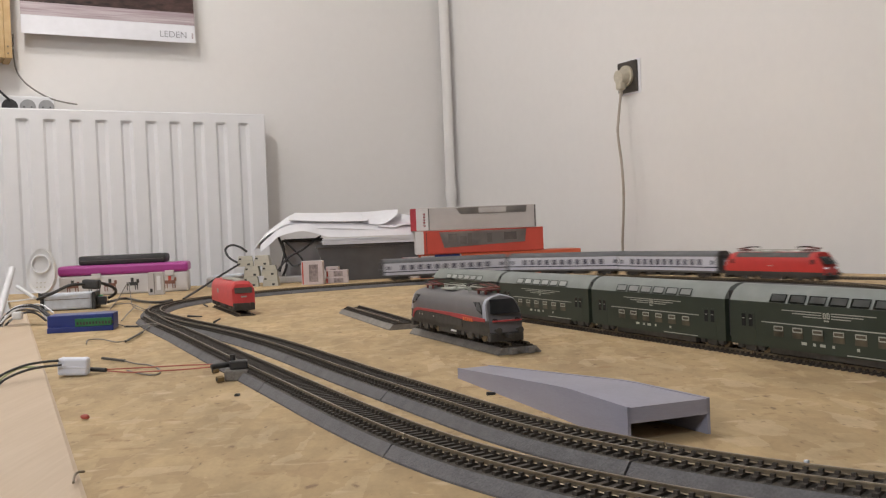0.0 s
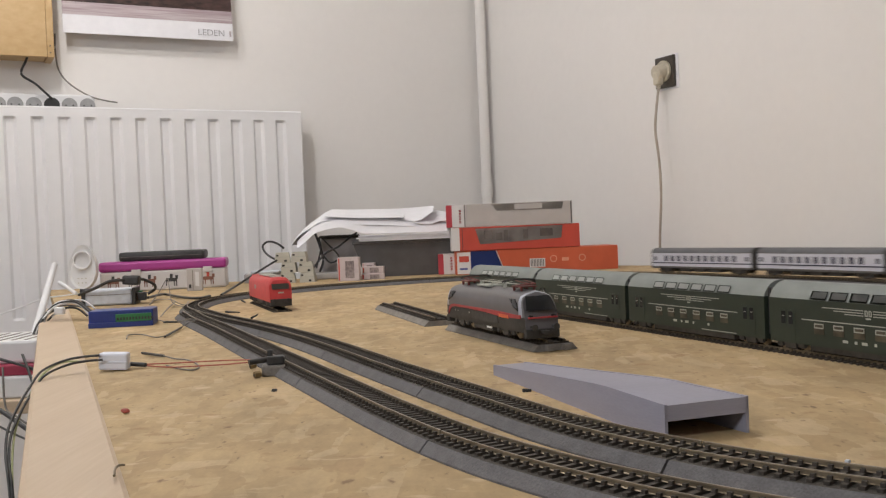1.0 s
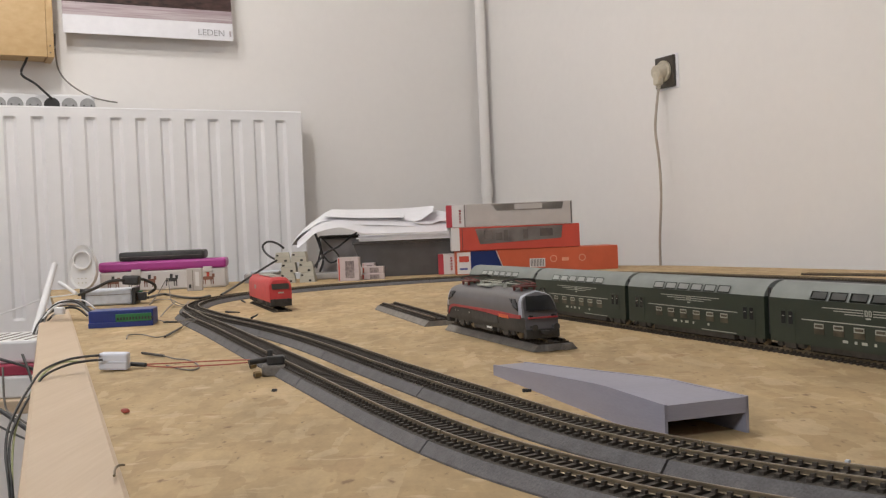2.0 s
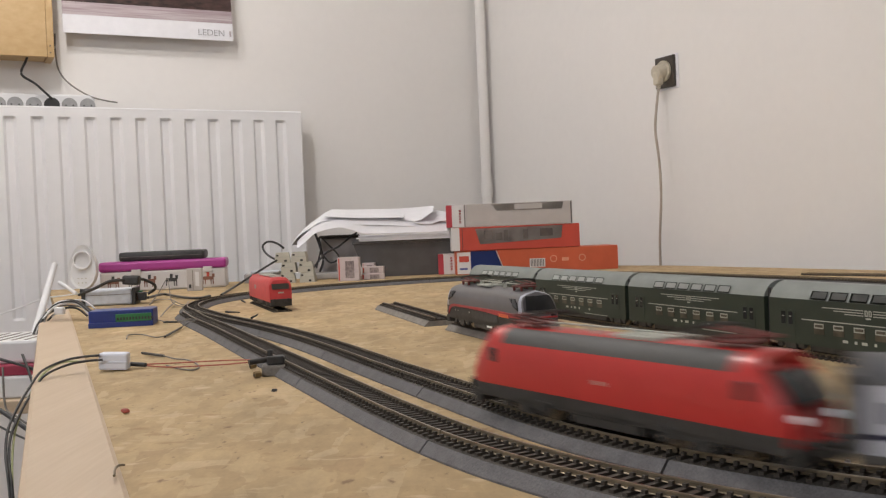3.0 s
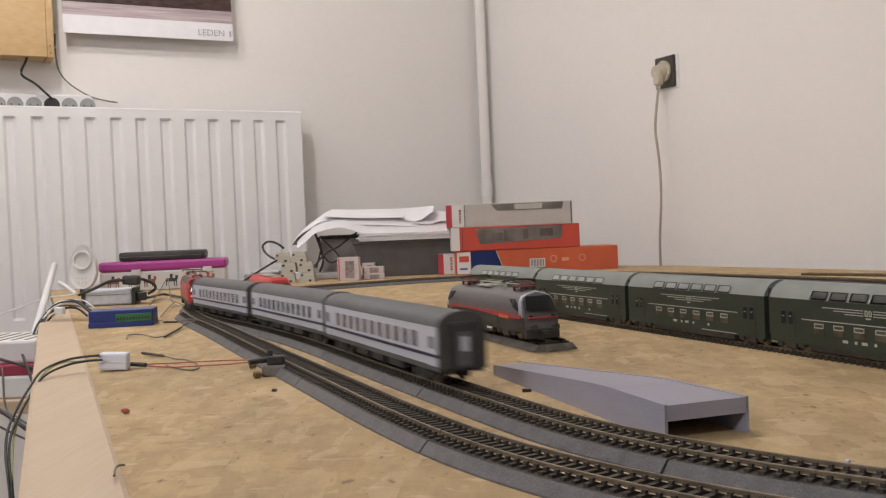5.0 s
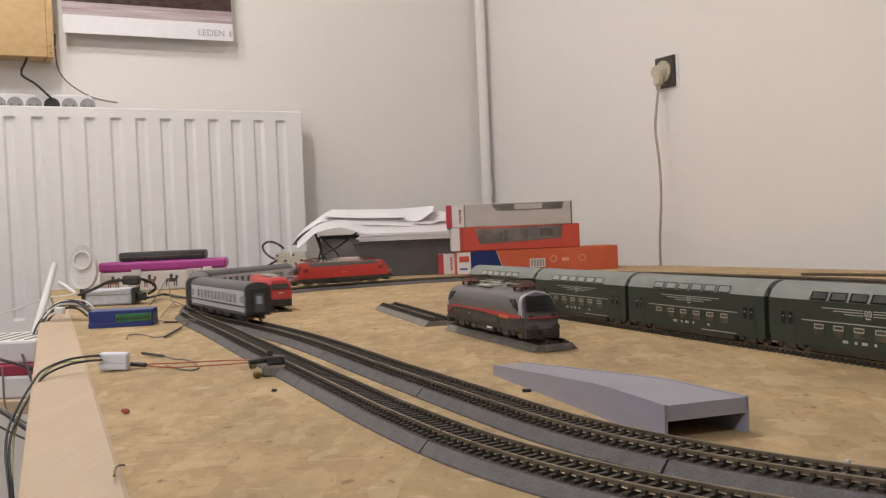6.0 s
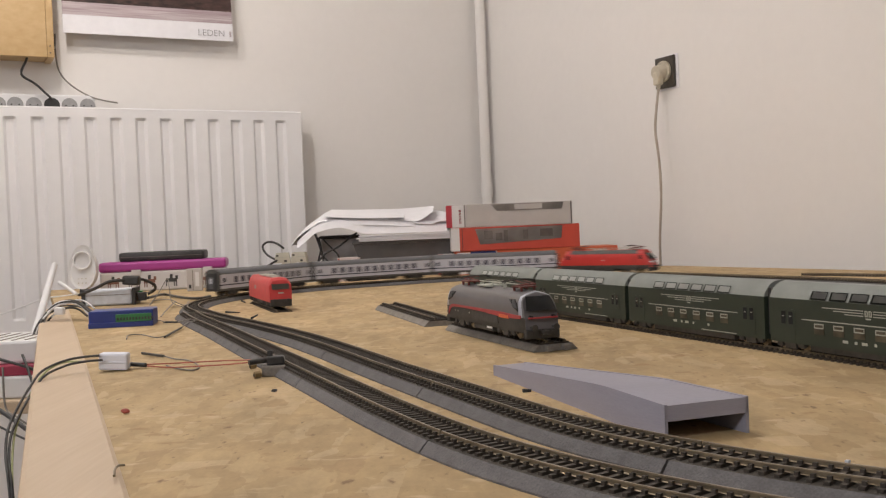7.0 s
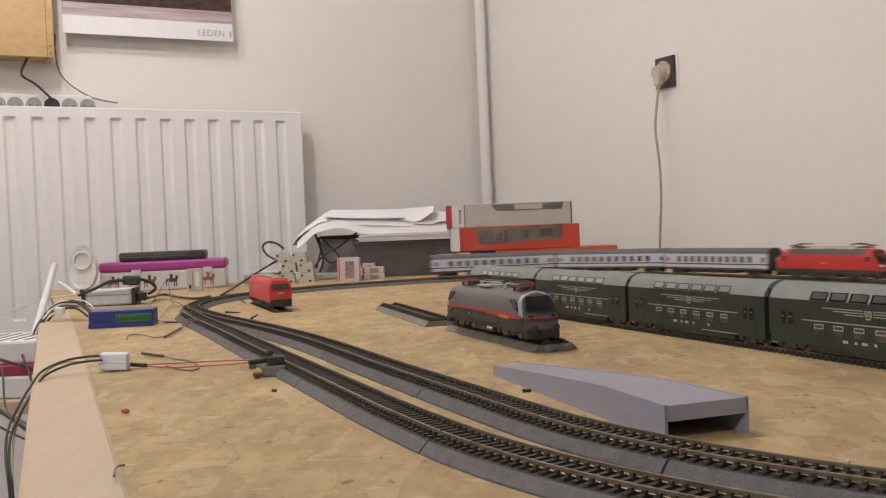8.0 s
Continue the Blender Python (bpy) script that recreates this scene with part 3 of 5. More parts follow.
silver_loco, _ = electric_loco("parked_locomotive", "dark silver-grey electric locomotive with red trim, parked", SILVER, SILVERL, band=silver_band, top=0.0425, L=0.208, rake=0.013, droop=0.07)
silver_loco.matrix_world = at_rail(0.0490, 0.9110, -71.2)


def line(p, q, n=30):
    return [(p[0] + (q[0] - p[0]) * k / n, p[1] + (q[1] - p[1]) * k / n) for k in range(n + 1)]


loose = track_section("spare_track", line((0.018, 1.036), (0.0935, 0.822)), "short straight track on a grey bed under a locomotive", bed_mat=PALEBED, group="loose tracks")
track_section("spare_track", line((-0.079, 1.350), (-0.004, 1.078)), "empty short straight track on a grey bed", bed_mat=PALEBED, group="loose tracks")


for a, b in (((0.650, 1.735), (0.742, 1.600)), ((0.7425, 1.599), (0.833, 1.466))):
    track_section("spare_track", line(a, b), "loose dark track without a bed behind the loop", bed=False, group="loose tracks")


def track_lugs(root, p, q, count=2):
    """Short joining lugs at the open end of a loose track."""
    a, b = Vector((*p, 0)), Vector((*q, 0))
    d = (b - a).normalized()
    n = Vector((-d.y, d.x, 0))
    for k in range(count):
        c = b + n * (-0.008 + 0.016 * k)
        m = Matrix.Translation(c) @ d.to_track_quat("X", "Z").to_matrix().to_4x4()
        part("joint_lug", boxed(-0.001, 0.0065, -0.003, 0.003, 0.0006, 0.0058, 0.0006, m), PALEBED, root, "grey joining lug")


track_lugs(loose, (0.018, 1.036), (0.0935, 0.822))


def diesel():
    """A stubby red diesel locomotive with chamfered roof edges."""
    L = 0.205
    root = thing("diesel_locomotive", "red diesel locomotive with a grey cab window, parked", "model locomotive")
    prof = [(-0.0168, 0.0095), (-0.0170, 0.0330), (-0.0150, 0.0385), (-0.0105, 0.0435), (0, 0.0445), (0.0105, 0.0435), (0.0150, 0.0385), (0.0170, 0.0330), (0.0168, 0.0095)]
    rings = []
    for k in (-1, -0.97, -0.9, 0.9, 0.97, 1):
        e = max(0, (abs(k) - 0.9) / 0.1)
        rings.append([(math.copysign(1, k) * (abs(k) * L / 2 - e * 0.007 * max(0, (v - 0.026) / 0.02)), u * (1 - 0.06 * e), v - 0.0035 * e * (v > 0.037)) for u, v in prof])
    part("body", loft(rings), mat("crimson_lacquer", (0.58, 0.055, 0.055), 0.45, vary=0.06, scale=80, bump=0.02), root, "red lacquered body", smooth=25)
    for sx in (-1, 1):
        rows = [[(sx * (L / 2 - 0.007 * max(0, (v - 0.026) / 0.02) + 0.0006), u, v) for u in (-0.0125, 0.0125)] for v in (0.0275, 0.0355)]
        bm = bmesh.new()
        vs = [[bm.verts.new(p) for p in r] for r in rows]
        bm.faces.new((vs[0][0], vs[0][1], vs[1][1], vs[1][0]))
        bmesh.ops.solidify(bm, geom=bm.faces[:], thickness=0.0006)
        part("windscreen", bm, mat("grey_pane", (0.16, 0.15, 0.13), 0.2), root, "greyish cab window")
        part("number_bar", boxed(*sorted((sx * (L / 2), sx * (L / 2 + 0.0006))), -0.004, 0.004, 0.0215, 0.0235), CREAM, root)
        part("skirt", boxed(*sorted((sx * (L / 2 - 0.01), sx * (L / 2 + 0.001))), -0.0155, 0.0155, 0.003, 0.0135, 0.001), UNDER, root, "black buffer beam")
        for sy in (-1, 1):
            bm = bmesh.new()
            cyl(bm, (sx * (L / 2), sy * 0.010, 0.0115), (sx * (L / 2 + 0.0045), sy * 0.010, 0.0115), 0.0025, 12)
            part("buffer", bm, UNDER, root)
    for sy in (-1, 1):
        part("lettering", boxed(-0.012 + sy * 0.02, 0.0 + sy * 0.02, *sorted((sy * 0.0168, sy * 0.0175)), 0.024, 0.030), CREAM, root, "pale lettering block")
    bm = bmesh.new()
    box(bm, -0.04, 0.04, -0.008, 0.008, 0.0442, 0.0462, 0.0006)
    box(bm, 0.05, 0.07, -0.007, 0.007, 0.0440, 0.0455, 0.0006)
    part("roof_grille", bm, CREAM, root, "pale roof grilles")
    part("underframe", boxed(-0.03, 0.03, -0.015, 0.015, 0.003, 0.0098, 0.001), UNDER, root)
    for x in (0.062, -0.062):
        bogie(root, x, 0.036, 0.0055, 0.014)
    return root


d = diesel()
d.matrix_world = pose(-0.270, 1.478, 0.0045, 0, 0, -70.5)
track_section("spare_track", line((-0.3105, 1.592), (-0.2310, 1.367)), "short straight track without a bed under the diesel", bed=False, group="loose tracks")

# ---------------- green double-deck set ----------------
ROOFPANE = mat("roof_pane", (0.46, 0.475, 0.46), 0.6, vary=0.08, scale=60)
GREEN_DIR = Vector((0.3486, -0.9373, 0))
GREEN_MID = Vector((0.2332, 0.8612, 0))


def double_decker():
    L = 0.2033
    root = thing("double_deck_coach", "dark green double-deck coach with a grey-green roof", "model coach", "parked double-deck set")
    W = 0.0163
    lower = [(-W, 0.0060), (-W, 0.0400), (W, 0.0400), (W, 0.0060)]
    part("body", shell(L, lower), GREEN, root, "dark green body")
    roof = [(-W, 0.0400), (-0.0150, 0.0430), (-0.0128, 0.0464), (-0.0098, 0.0495), (-0.0055, 0.0517), (0, 0.0525)]
    roof = roof + [(-u, v) for u, v in reversed(roof[:-1])]
    part("roof", shell(L, roof), GROOF, root, "matt grey-green curved roof", smooth=40)
    for sy in (-1, 1):
        y0, y1 = sorted((sy * W, sy * (W + 0.0003)))
        for k in range(6):
            x = -0.0478 + 0.0196 * k
            bm = bmesh.new()
            a, b = Vector((0, sy * 0.0162, 0.0400)), Vector((0, sy * 0.0130, 0.0462))
            n = Vector((0, sy * 0.8, 0.6)) * 0.0006
            pane = [Vector((x - 0.0092, 0, 0)), Vector((x + 0.0074, 0, 0))]
            ring = [[p + q for p in pane] for q in (a + n, b + n)]
            vs = [[bm.verts.new(p) for p in r] for r in ring]
            bm.faces.new((vs[0][0], vs[0][1], vs[1][1], vs[1][0]))
            bmesh.ops.solidify(bm, geom=bm.faces[:], thickness=0.0006)
            w = part("upper_window", bm, GREEN, root, "dark roof window recess")
            bm = bmesh.new()
            a2, b2 = a.lerp(b, 0.14), a.lerp(b, 0.84)
            ring = [[Vector((x - 0.0066, 0, 0)) + q, Vector((x + 0.0074, 0, 0)) + q] for q in (a2 + n * 2.2, b2 + n * 2.2)]
            vs = [[bm.verts.new(p) for p in r] for r in ring]
            bm.faces.new((vs[0][0], vs[0][1], vs[1][1], vs[1][0]))
            bmesh.ops.solidify(bm, geom=bm.faces[:], thickness=0.0004)
            part("pane", bm, ROOFPANE, w)
            lw = part("lower_window", boxed(x - 0.0052, x + 0.0052, y0, y1, 0.0150, 0.0225), CURTAIN, root, "dark curtained lower window")
            bm = bmesh.new()
            f0, f1 = sorted((sy * (W + 0.0002), sy * (W + 0.0005)))
            for zz in (0.0225, 0.0197):
                box(bm, x - 0.0045, x + 0.0045, f0, f1, zz - 0.0004, zz + 0.0004)
            for xx in (-0.0045, 0.0045):
                box(bm, x + xx - 0.0003, x + xx + 0.0003, f0, f1, 0.0193, 0.0229)
            part("frame", bm, CREAM, lw, "cream vent frame")
        part("waist_line", boxed(-0.066, 0.068, y0, y1, 0.0247, 0.0254), CREAM, root, "thin cream line")
        bm = bmesh.new()
        for q, (z, w) in enumerate(((0.0348, 0.044), (0.0330, 0.033), (0.0312, 0.022))):
            for s in (-1, 1):
                box(bm, *sorted((s * 0.0045, s * w)), y0, y1, z, z + 0.0006)
        part("wing_stripe", bm, CREAM, root, "cream winged stripes")
        bm = bmesh.new()
        for cx in (-0.0018, 0.0018):
            box(bm, cx - 0.0013, cx - 0.0006, y0, y1, 0.0312, 0.0355)
            box(bm, cx + 0.0006, cx + 0.0013, y0, y1, 0.0312, 0.0350)
            box(bm, cx - 0.0006, cx + 0.0006, y0, y1, 0.0347, 0.0355)
            box(bm, cx - 0.0006, cx + 0.0006, y0, y1, 0.0312, 0.0319)
        box(bm, -0.0022, 0.0022, y0, y1, 0.0292, 0.0302)
        part("emblem", bm, CREAM, root, "small cream emblem")
        for x in (-0.0820, 0.0820):
            dr = part("door", boxed(x - 0.0085, x + 0.0085, *sorted((sy * W, sy * (W + 0.0002))), 0.0085, 0.0315), GREEN, root)
            for e in (-0.004, 0.004):
                part("pane", boxed(x + e - 0.0022, x + e + 0.0022, *sorted((sy * (W + 0.00015), sy * (W + 0.0004))), 0.0205, 0.0300), GLASSD, dr)
                part("bar", boxed(x + e - 0.0012, x + e + 0.0012, *sorted((sy * (W + 0.0003), sy * (W + 0.0006))), 0.0262, 0.0268), CREAM, dr)
        for x, w in ((-0.022, 0.0025), (-0.012, 0.0012), (-0.004, 0.0025), (0.006, 0.001), (0.028, 0.0012)):
            part("marking", boxed(x - w, x + w, y0, y1, 0.0110, 0.0130), CREAM, root)
        part("grab_line", boxed(0.018, 0.066, y0, y1, 0.0071, 0.0077), CREAM, root)
    for sx in (-1, 1):
        part("gangway", boxed(*sorted((sx * (L / 2), sx * (L / 2 + 0.0031))), -0.0125, 0.0125, 0.010, 0.0470, 0.0008), BLACK, root, "black bellows")
    part("underframe", boxed(-0.06, 0.06, -0.0145, 0.0145, 0.0015, 0.0066, 0.0008), UNDER, root)
    for x in (0.0815, -0.0815):
        bogie(root, x, 0.024, 0.0048, 0.013)
    return root


first = double_decker()
green_turn = math.degrees(math.atan2(GREEN_DIR.y, GREEN_DIR.x))


def green_at(s):
    p = GREEN_MID + GREEN_DIR * s
    return pose(p.x, p.y, 0.0042, 0, 0, green_turn)


first.matrix_world = green_at(-0.4215)
for k in range(1, 5):
    copy_thing(first, green_at(-0.4215 + 0.2100 * k))
ga, gb = GREEN_MID + GREEN_DIR * -0.55, GREEN_MID + GREEN_DIR * 0.57
for k in range(5):
    a, b = ga.lerp(gb, k / 5), ga.lerp(gb, (k + 1) / 5)
    track_section("flex_track", line(a, b, 20), "dark track without a bed under the green coaches", bed=False, pitch=0.0061, group="plain tracks")

# ---------------- printed ramp ----------------
RAMP_AT, RAMP_TURN, RAMP_L = (0.0455, 0.704), -71.0, 0.248


def printed_ramp():
    root = thing("printed_ramp", "grey-lavender printed plastic ramp, hollow underneath", "ramp")
    n = 16
    near, tip, high = 0.0240, 0.0130, 0.0180

    def shape(u):
        """Half width and height of the deck along the ramp."""
        return tip + (near - tip) * u, 0.0070 + (high - 0.0070) * min(1, u / 0.72)

    rows = []
    for k in range(n + 1):
        ww, h = shape(k / n)
        x = k / n * RAMP_L
        rows.append([(x, -ww, h), (x, ww, h), (x, ww, max(h - 0.0078, 0.0)), (x, -ww, max(h - 0.0078, 0.0))])
    part("deck", loft(rows), LAV, root)
    for sy in (-1, 1):
        rows = []
        for k in range(n + 1):
            ww, h = shape(k / n)
            x = k / n * RAMP_L
            a, b = sy * ww, sy * (ww - 0.0016)
            rows.append([(x, a * 1.003, h + 0.0005), (x, b, h + 0.0005), (x, b, 0), (x, a * 1.003, 0)])
        part("side_wall", loft(rows), LAV, root)
    root.matrix_world = pose(RAMP_AT[0], RAMP_AT[1], 0, 0, 0, RAMP_TURN)


printed_ramp()

# ---------------- radiator wall ----------------
def radiator():
    root = thing("panel_radiator", "white enamelled steel panel radiator with pressed flutes", "radiator", m=ROOM)
    x0, x1, z0, z1, front = -2.05, -0.697, -0.125, 0.480, -0.100
    pitch, c0 = 0.0667, -0.764
    xs = [x0, x0 + 0.004]
    cs = [c0 - pitch * k for k in range(19)]
    for c in reversed(cs):
        xs += [c + 0.0165 * k / 4 for k in range(-4, 5)]
    xs += [x1 - 0.004, x1]
    zs = [z0, z0 + 0.010, z0 + 0.040, z0 + 0.046, z1 - 0.0335, z1 - 0.027, z1 - 0.010, z1 - 0.003, z1]
    bm = bmesh.new()
    grid = []
    for x in xs:
        col = []
        for z in zs:
            d = 0.0
            near = min(abs(x - c) for c in cs)
            if near < 0.0165 and z0 + 0.043 < z < z1 - 0.030:
                d = 0.0095 * min(1.0, (0.0165 - near) / 0.0078)
            if x in (x0, x1) or z in (z0, z1):
                d = 0.006
            col.append(bm.verts.new((x, front + d, z)))
        grid.append(col)
    for a, b in zip(grid, grid[1:]):
        for i in range(len(zs) - 1):
            bm.faces.new((a[i], b[i], b[i + 1], a[i + 1]))
    part("front_panel", bm, ENAMEL, root, "fluted front panel", smooth=25)
    part("back_panel", boxed(x0 + 0.01, x1 - 0.012, -0.050, -0.038, z0, z1 - 0.006, 0.003), ENAMEL, root)
    for x in (x0, x1 - 0.0022):
        part("side_cover", boxed(x, x + 0.002, front + 0.008, -0.040, z0 + 0.02, z1 - 0.002, 0.0008), ENAMEL, root, "side cover")
    bm = bmesh.new()
    box(bm, x0, x1, front + 0.006, front + 0.012, z1 - 0.004, z1 + 0.001)
    box(bm, x0, x1, -0.046, -0.040, z1 - 0.004, z1 + 0.001)
    for k in range(60):
        x = x0 + 0.01 + (x1 - x0 - 0.025) * k / 59
        box(bm, x, x + 0.005, front + 0.012, -0.046, z1 - 0.003, z1)
    part("top_grille", bm, ENAMEL, root)
    for x in (x0 + 0.2, x1 - 0.2):
        part("bracket", boxed(x, x + 0.03, -0.038, -0.001, z0 + 0.05, z1 - 0.05), ENAMEL, root)


radiator()


def calendar():
    root = thing("wall_calendar", "wall calendar open at January, dark photo over a white strip", "calendar", m=ROOM)
    photo = mat("photo_print", (0.10, 0.055, 0.05), 0.35, second=(0.018, 0.012, 0.012), vary=0.4, scale=40, stretch=(1, 1, 2.5), bump=0)
    haze = mat("photo_pale", (0.58, 0.52, 0.54), 0.35, second=(0.36, 0.28, 0.30), scale=40, stretch=(0.3, 1, 8), bump=0)
    ink = mat("grey_ink", (0.30, 0.30, 0.32), 0.7)
    x0, x1, z0 = -1.350, -0.880, 0.690

    def sheet(za, zb, lift):
        """A strip of the sheet, standing further off the wall towards its foot."""
        rows = []
        for z in (za, zb):
            y = -0.046 + 0.042 * (z - z0) / 0.5 - lift
            rows.append([(x0, y, z), (x1, y, z), (x1, y + 0.0008, z), (x0, y + 0.0008, z)])
        return loft(rows)
    part("sheet", sheet(z0, z0 + 0.50, 0), PAPER, root, "white calendar sheet")
    part("photo", sheet(z0 + 0.088, z0 + 0.48, 0.0006), photo, root, "dark photograph")
    part("photo_foot", sheet(z0 + 0.052, z0 + 0.088, 0.0006), haze, root, "pale pinkish foot of the photograph")
    bm = bmesh.new()
    for k in range(6):
        box(bm, x0 + 0.03 + 0.05 * k, x0 + 0.055 + 0.05 * k, -0.0405, -0.0385, z0 + 0.098 + 0.004 * k, z0 + 0.101 + 0.004 * k)
    part("photo_lights", bm, PAPER, root, "row of small bright specks")
    font = bpy.data.curves.new("month_name", "FONT")
    font.body, font.size, font.extrude, font.offset = "LEDEN", 0.0265, 0.0003, -0.0005
    font.materials.append(ink)
    t = new("month_name", font)
    t.parent = root
    t.matrix_basis = pose(x1 - 0.104, -0.0462, z0 + 0.013, 90, 0, 0)
    part("year_bar", boxed(x1 - 0.0105, x1 - 0.0065, -0.0462, -0.0440, z0 + 0.013, z0 + 0.029), haze, root)
    part("hanger", boxed(-1.12, -1.10, -0.004, 0.0, z0 + 0.49, z0 + 0.52), BLACK, root)


calendar()


def wall_cabinet():
    root = thing("wall_cabinet", "open-edged plywood box fixed to the wall above the radiator", "cabinet", m=ROOM)
    ply = mat("plywood", (0.58, 0.41, 0.215), 0.5, second=(0.50, 0.335, 0.155), scale=38, stretch=(1, 1, 1.6), bump=0.1)
    (x1, _, z0) = (-1.3802, -0.1000, 0.6106)
    part("front", boxed(-1.95, x1 - 0.0185, -0.103, -0.090, z0, 1.25, 0.0015), ply, root)
    part("side", boxed(x1 - 0.018, x1, -0.100, -0.002, z0, 1.25, 0.0015), ply, root)
    part("bottom", boxed(-1.95, x1 - 0.0185, -0.0895, -0.002, z0 + 0.004, z0 + 0.020, 0.001), ply, root)
    for z in (z0 + 0.012, z0 + 0.03):
        bm = bmesh.new()
        cyl(bm, (x1 - 0.010, -0.100, z), (x1 - 0.010, -0.1045, z), 0.0022, 8)
        part("screw", bm, RAIL, root)


wall_cabinet()


def power_strip():
    root = thing("power_strip", "white socket strip on the wall behind the radiator", "socket strip", m=ROOM)
    z = 0.4925
    part("case", boxed(-2.0, -1.275, -0.034, -0.001, z - 0.030, z + 0.030, 0.005), WHITE, root)
    grey = mat("socket_grey", (0.33, 0.33, 0.33), 0.5)
    for k, (x, _, _) in enumerate(((-1.2945, -0.0340, 0.5044), (-1.3416, -0.0340, 0.5032), (-1.3865, -0.0340, 0.5021), (-1.4321, -0.0340, 0.5010), (-1.4784, -0.0340, 0.4999), (-1.5212, -0.0340, 0.4988))):
        bm = bmesh.new()
        cyl(bm, (x, -0.030, z), (x, -0.0352, z), 0.0205, 24)
        s = part("socket", bm, BLACK if k == 2 else grey, root, "round grey socket")
        bm = bmesh.new()
        for e in (-0.0095, 0.0095):
            cyl(bm, (x + e, -0.034, z), (x + e, -0.0356, z), 0.0022, 8)
        part("hole", bm, BLACK, s)


power_strip()


def cable(name, label, pts, r, material=BLACK, m=None, sub=6):
    ob = part(name, tube(pts, r, 8, sub), material, None, smooth=60)
    if m is not None:
        ob.matrix_world = m
    return tagged(ob, label, "cable")


cable("cabinet_cable", "black mains lead hanging from the plywood box", [(-1.4423, -0.0600, 0.6240), (-1.4487, -0.0600, 0.6056), (-1.4610, -0.0600, 0.5780), (-1.4562, -0.0600, 0.5631), (-1.4287, -0.0550, 0.5467), (-1.4039, -0.0500, 0.5239), (-1.3863, -0.0360, 0.5095)], 0.0032, m=ROOM)
GREYC = mat("grey_cable", (0.22, 0.20, 0.18), 0.5)
cable("thin_cable", "thin grey lead from the box to the radiator top", [(-1.3687, -0.0120, 0.6920), (-1.3687, -0.0120, 0.6299), (-1.3607, -0.0140, 0.5864), (-1.3350, -0.0200, 0.5521), (-1.2889, -0.0300, 0.5207), (-1.2518, -0.0500, 0.5063), (-1.2220, -0.0800, 0.4967)], 0.0022, GREYC, ROOM)


PIPE_X, PIPE_Y = -0.034, -0.036


def pipe():
    root = thing("heating_pipe", "white painted vertical heating pipe in the corner", "pipe", m=ROOM)
    bm = bmesh.new()
    cyl(bm, (PIPE_X, PIPE_Y, FLOOR_Z), (PIPE_X, PIPE_Y, CEIL_Z), 0.0165, 28)
    part("tube", bm, WALL, root, smooth=40)
    bm = bmesh.new()
    cyl(bm, (PIPE_X, PIPE_Y, 0.215), (PIPE_X, PIPE_Y, 0.262), 0.0190, 28)
    part("joint", bm, WALL, root, "painted pipe joint", smooth=40)
    bm = bmesh.new()
    cyl(bm, (PIPE_X, PIPE_Y, 1.2), (0.0, -0.0, 1.2), 0.006, 8)
    part("clamp", bm, RAIL, root)


pipe()


def wall_socket():
    root = thing("wall_socket", "brown and cream wall socket with a cream plug in it", "socket", m=ROOM @ Matrix.Translation((0.0000, -0.9271, 0.4870)))
    plate = mat("socket_plate", (0.06, 0.05, 0.04), 0.35, vary=0.2)
    beige = mat("beige_plug", (0.55, 0.50, 0.40), 0.45)
    part("plaster_edge", boxed(-0.0025, 0.0, -0.0445, 0.0385, -0.0450, 0.0425, 0.0012), PAPER, root, "flaked white plaster round the plate")
    part("plate", boxed(-0.010, 0, -0.036, 0.036, -0.040, 0.040, 0.003), plate, root, "dark brown socket plate")
    bm = bmesh.new()
    cyl(bm, (-0.006, 0.0, 0.002), (-0.016, 0.0, 0.002), 0.027, 24)
    part("rose", bm, beige, root, "round cream socket face")
    bm = bmesh.new()
    cyl(bm, (-0.016, 0.0, 0.0), (-0.038, 0.0, -0.002), 0.020, 20, 0.017)
    box(bm, -0.040, -0.020, -0.010, 0.010, -0.034, 0.0, 0.004)
    part("plug", bm, beige, root, "cream mains plug")
    bm = bmesh.new()
    for k in range(4):
        cyl(bm, (-0.030, 0, -0.034 - 0.004 * k), (-0.030, 0, -0.0365 - 0.004 * k), 0.0062 - 0.0006 * k, 12)
    part("strain_relief", bm, beige, root)


wall_socket()
cable("socket_cable", "grey-beige lead hanging down the wall from the socket", [(-0.0340, -0.9311, 0.4429), (-0.0520, -0.9400, 0.3772), (-0.0570, -0.9416, 0.3344), (-0.0570, -0.9526, 0.2541), (-0.0550, -0.9519, 0.1677), (-0.0510, -0.9371, 0.0668), (-0.0470, -0.9296, -0.0208), (-0.0390, -0.9157, -0.1391)], 0.0034, mat("beige_cable", (0.42, 0.36, 0.30), 0.5), ROOM)

# ---------------- boxes in the corner ----------------
BOXRED = mat("box_red", (0.56, 0.075, 0.05), 0.45, vary=0.05, scale=30, bump=0.02)
BOXGREY = mat("box_grey", (0.50, 0.47, 0.46), 0.5, vary=0.04, scale=30, bump=0.02)
BOXORANGE = mat("box_orange", (0.58, 0.115, 0.05), 0.45, vary=0.05, scale=30, bump=0.02)
BOXBLUE = mat("box_blue", (0.035, 0.07, 0.30), 0.45, vary=0.05, scale=30, bump=0.02)
CRIMSON = mat("crimson_print", (0.46, 0.045, 0.065), 0.5, vary=0.05, scale=30, bump=0.02)
CARD = mat("white_card", (0.70, 0.69, 0.70), 0.6, vary=0.03, scale=30)
WINDOW = mat("box_window", (0.25, 0.23, 0.22), 0.12, second=(0.40, 0.37, 0.35), vary=0.3, scale=25, bump=0)


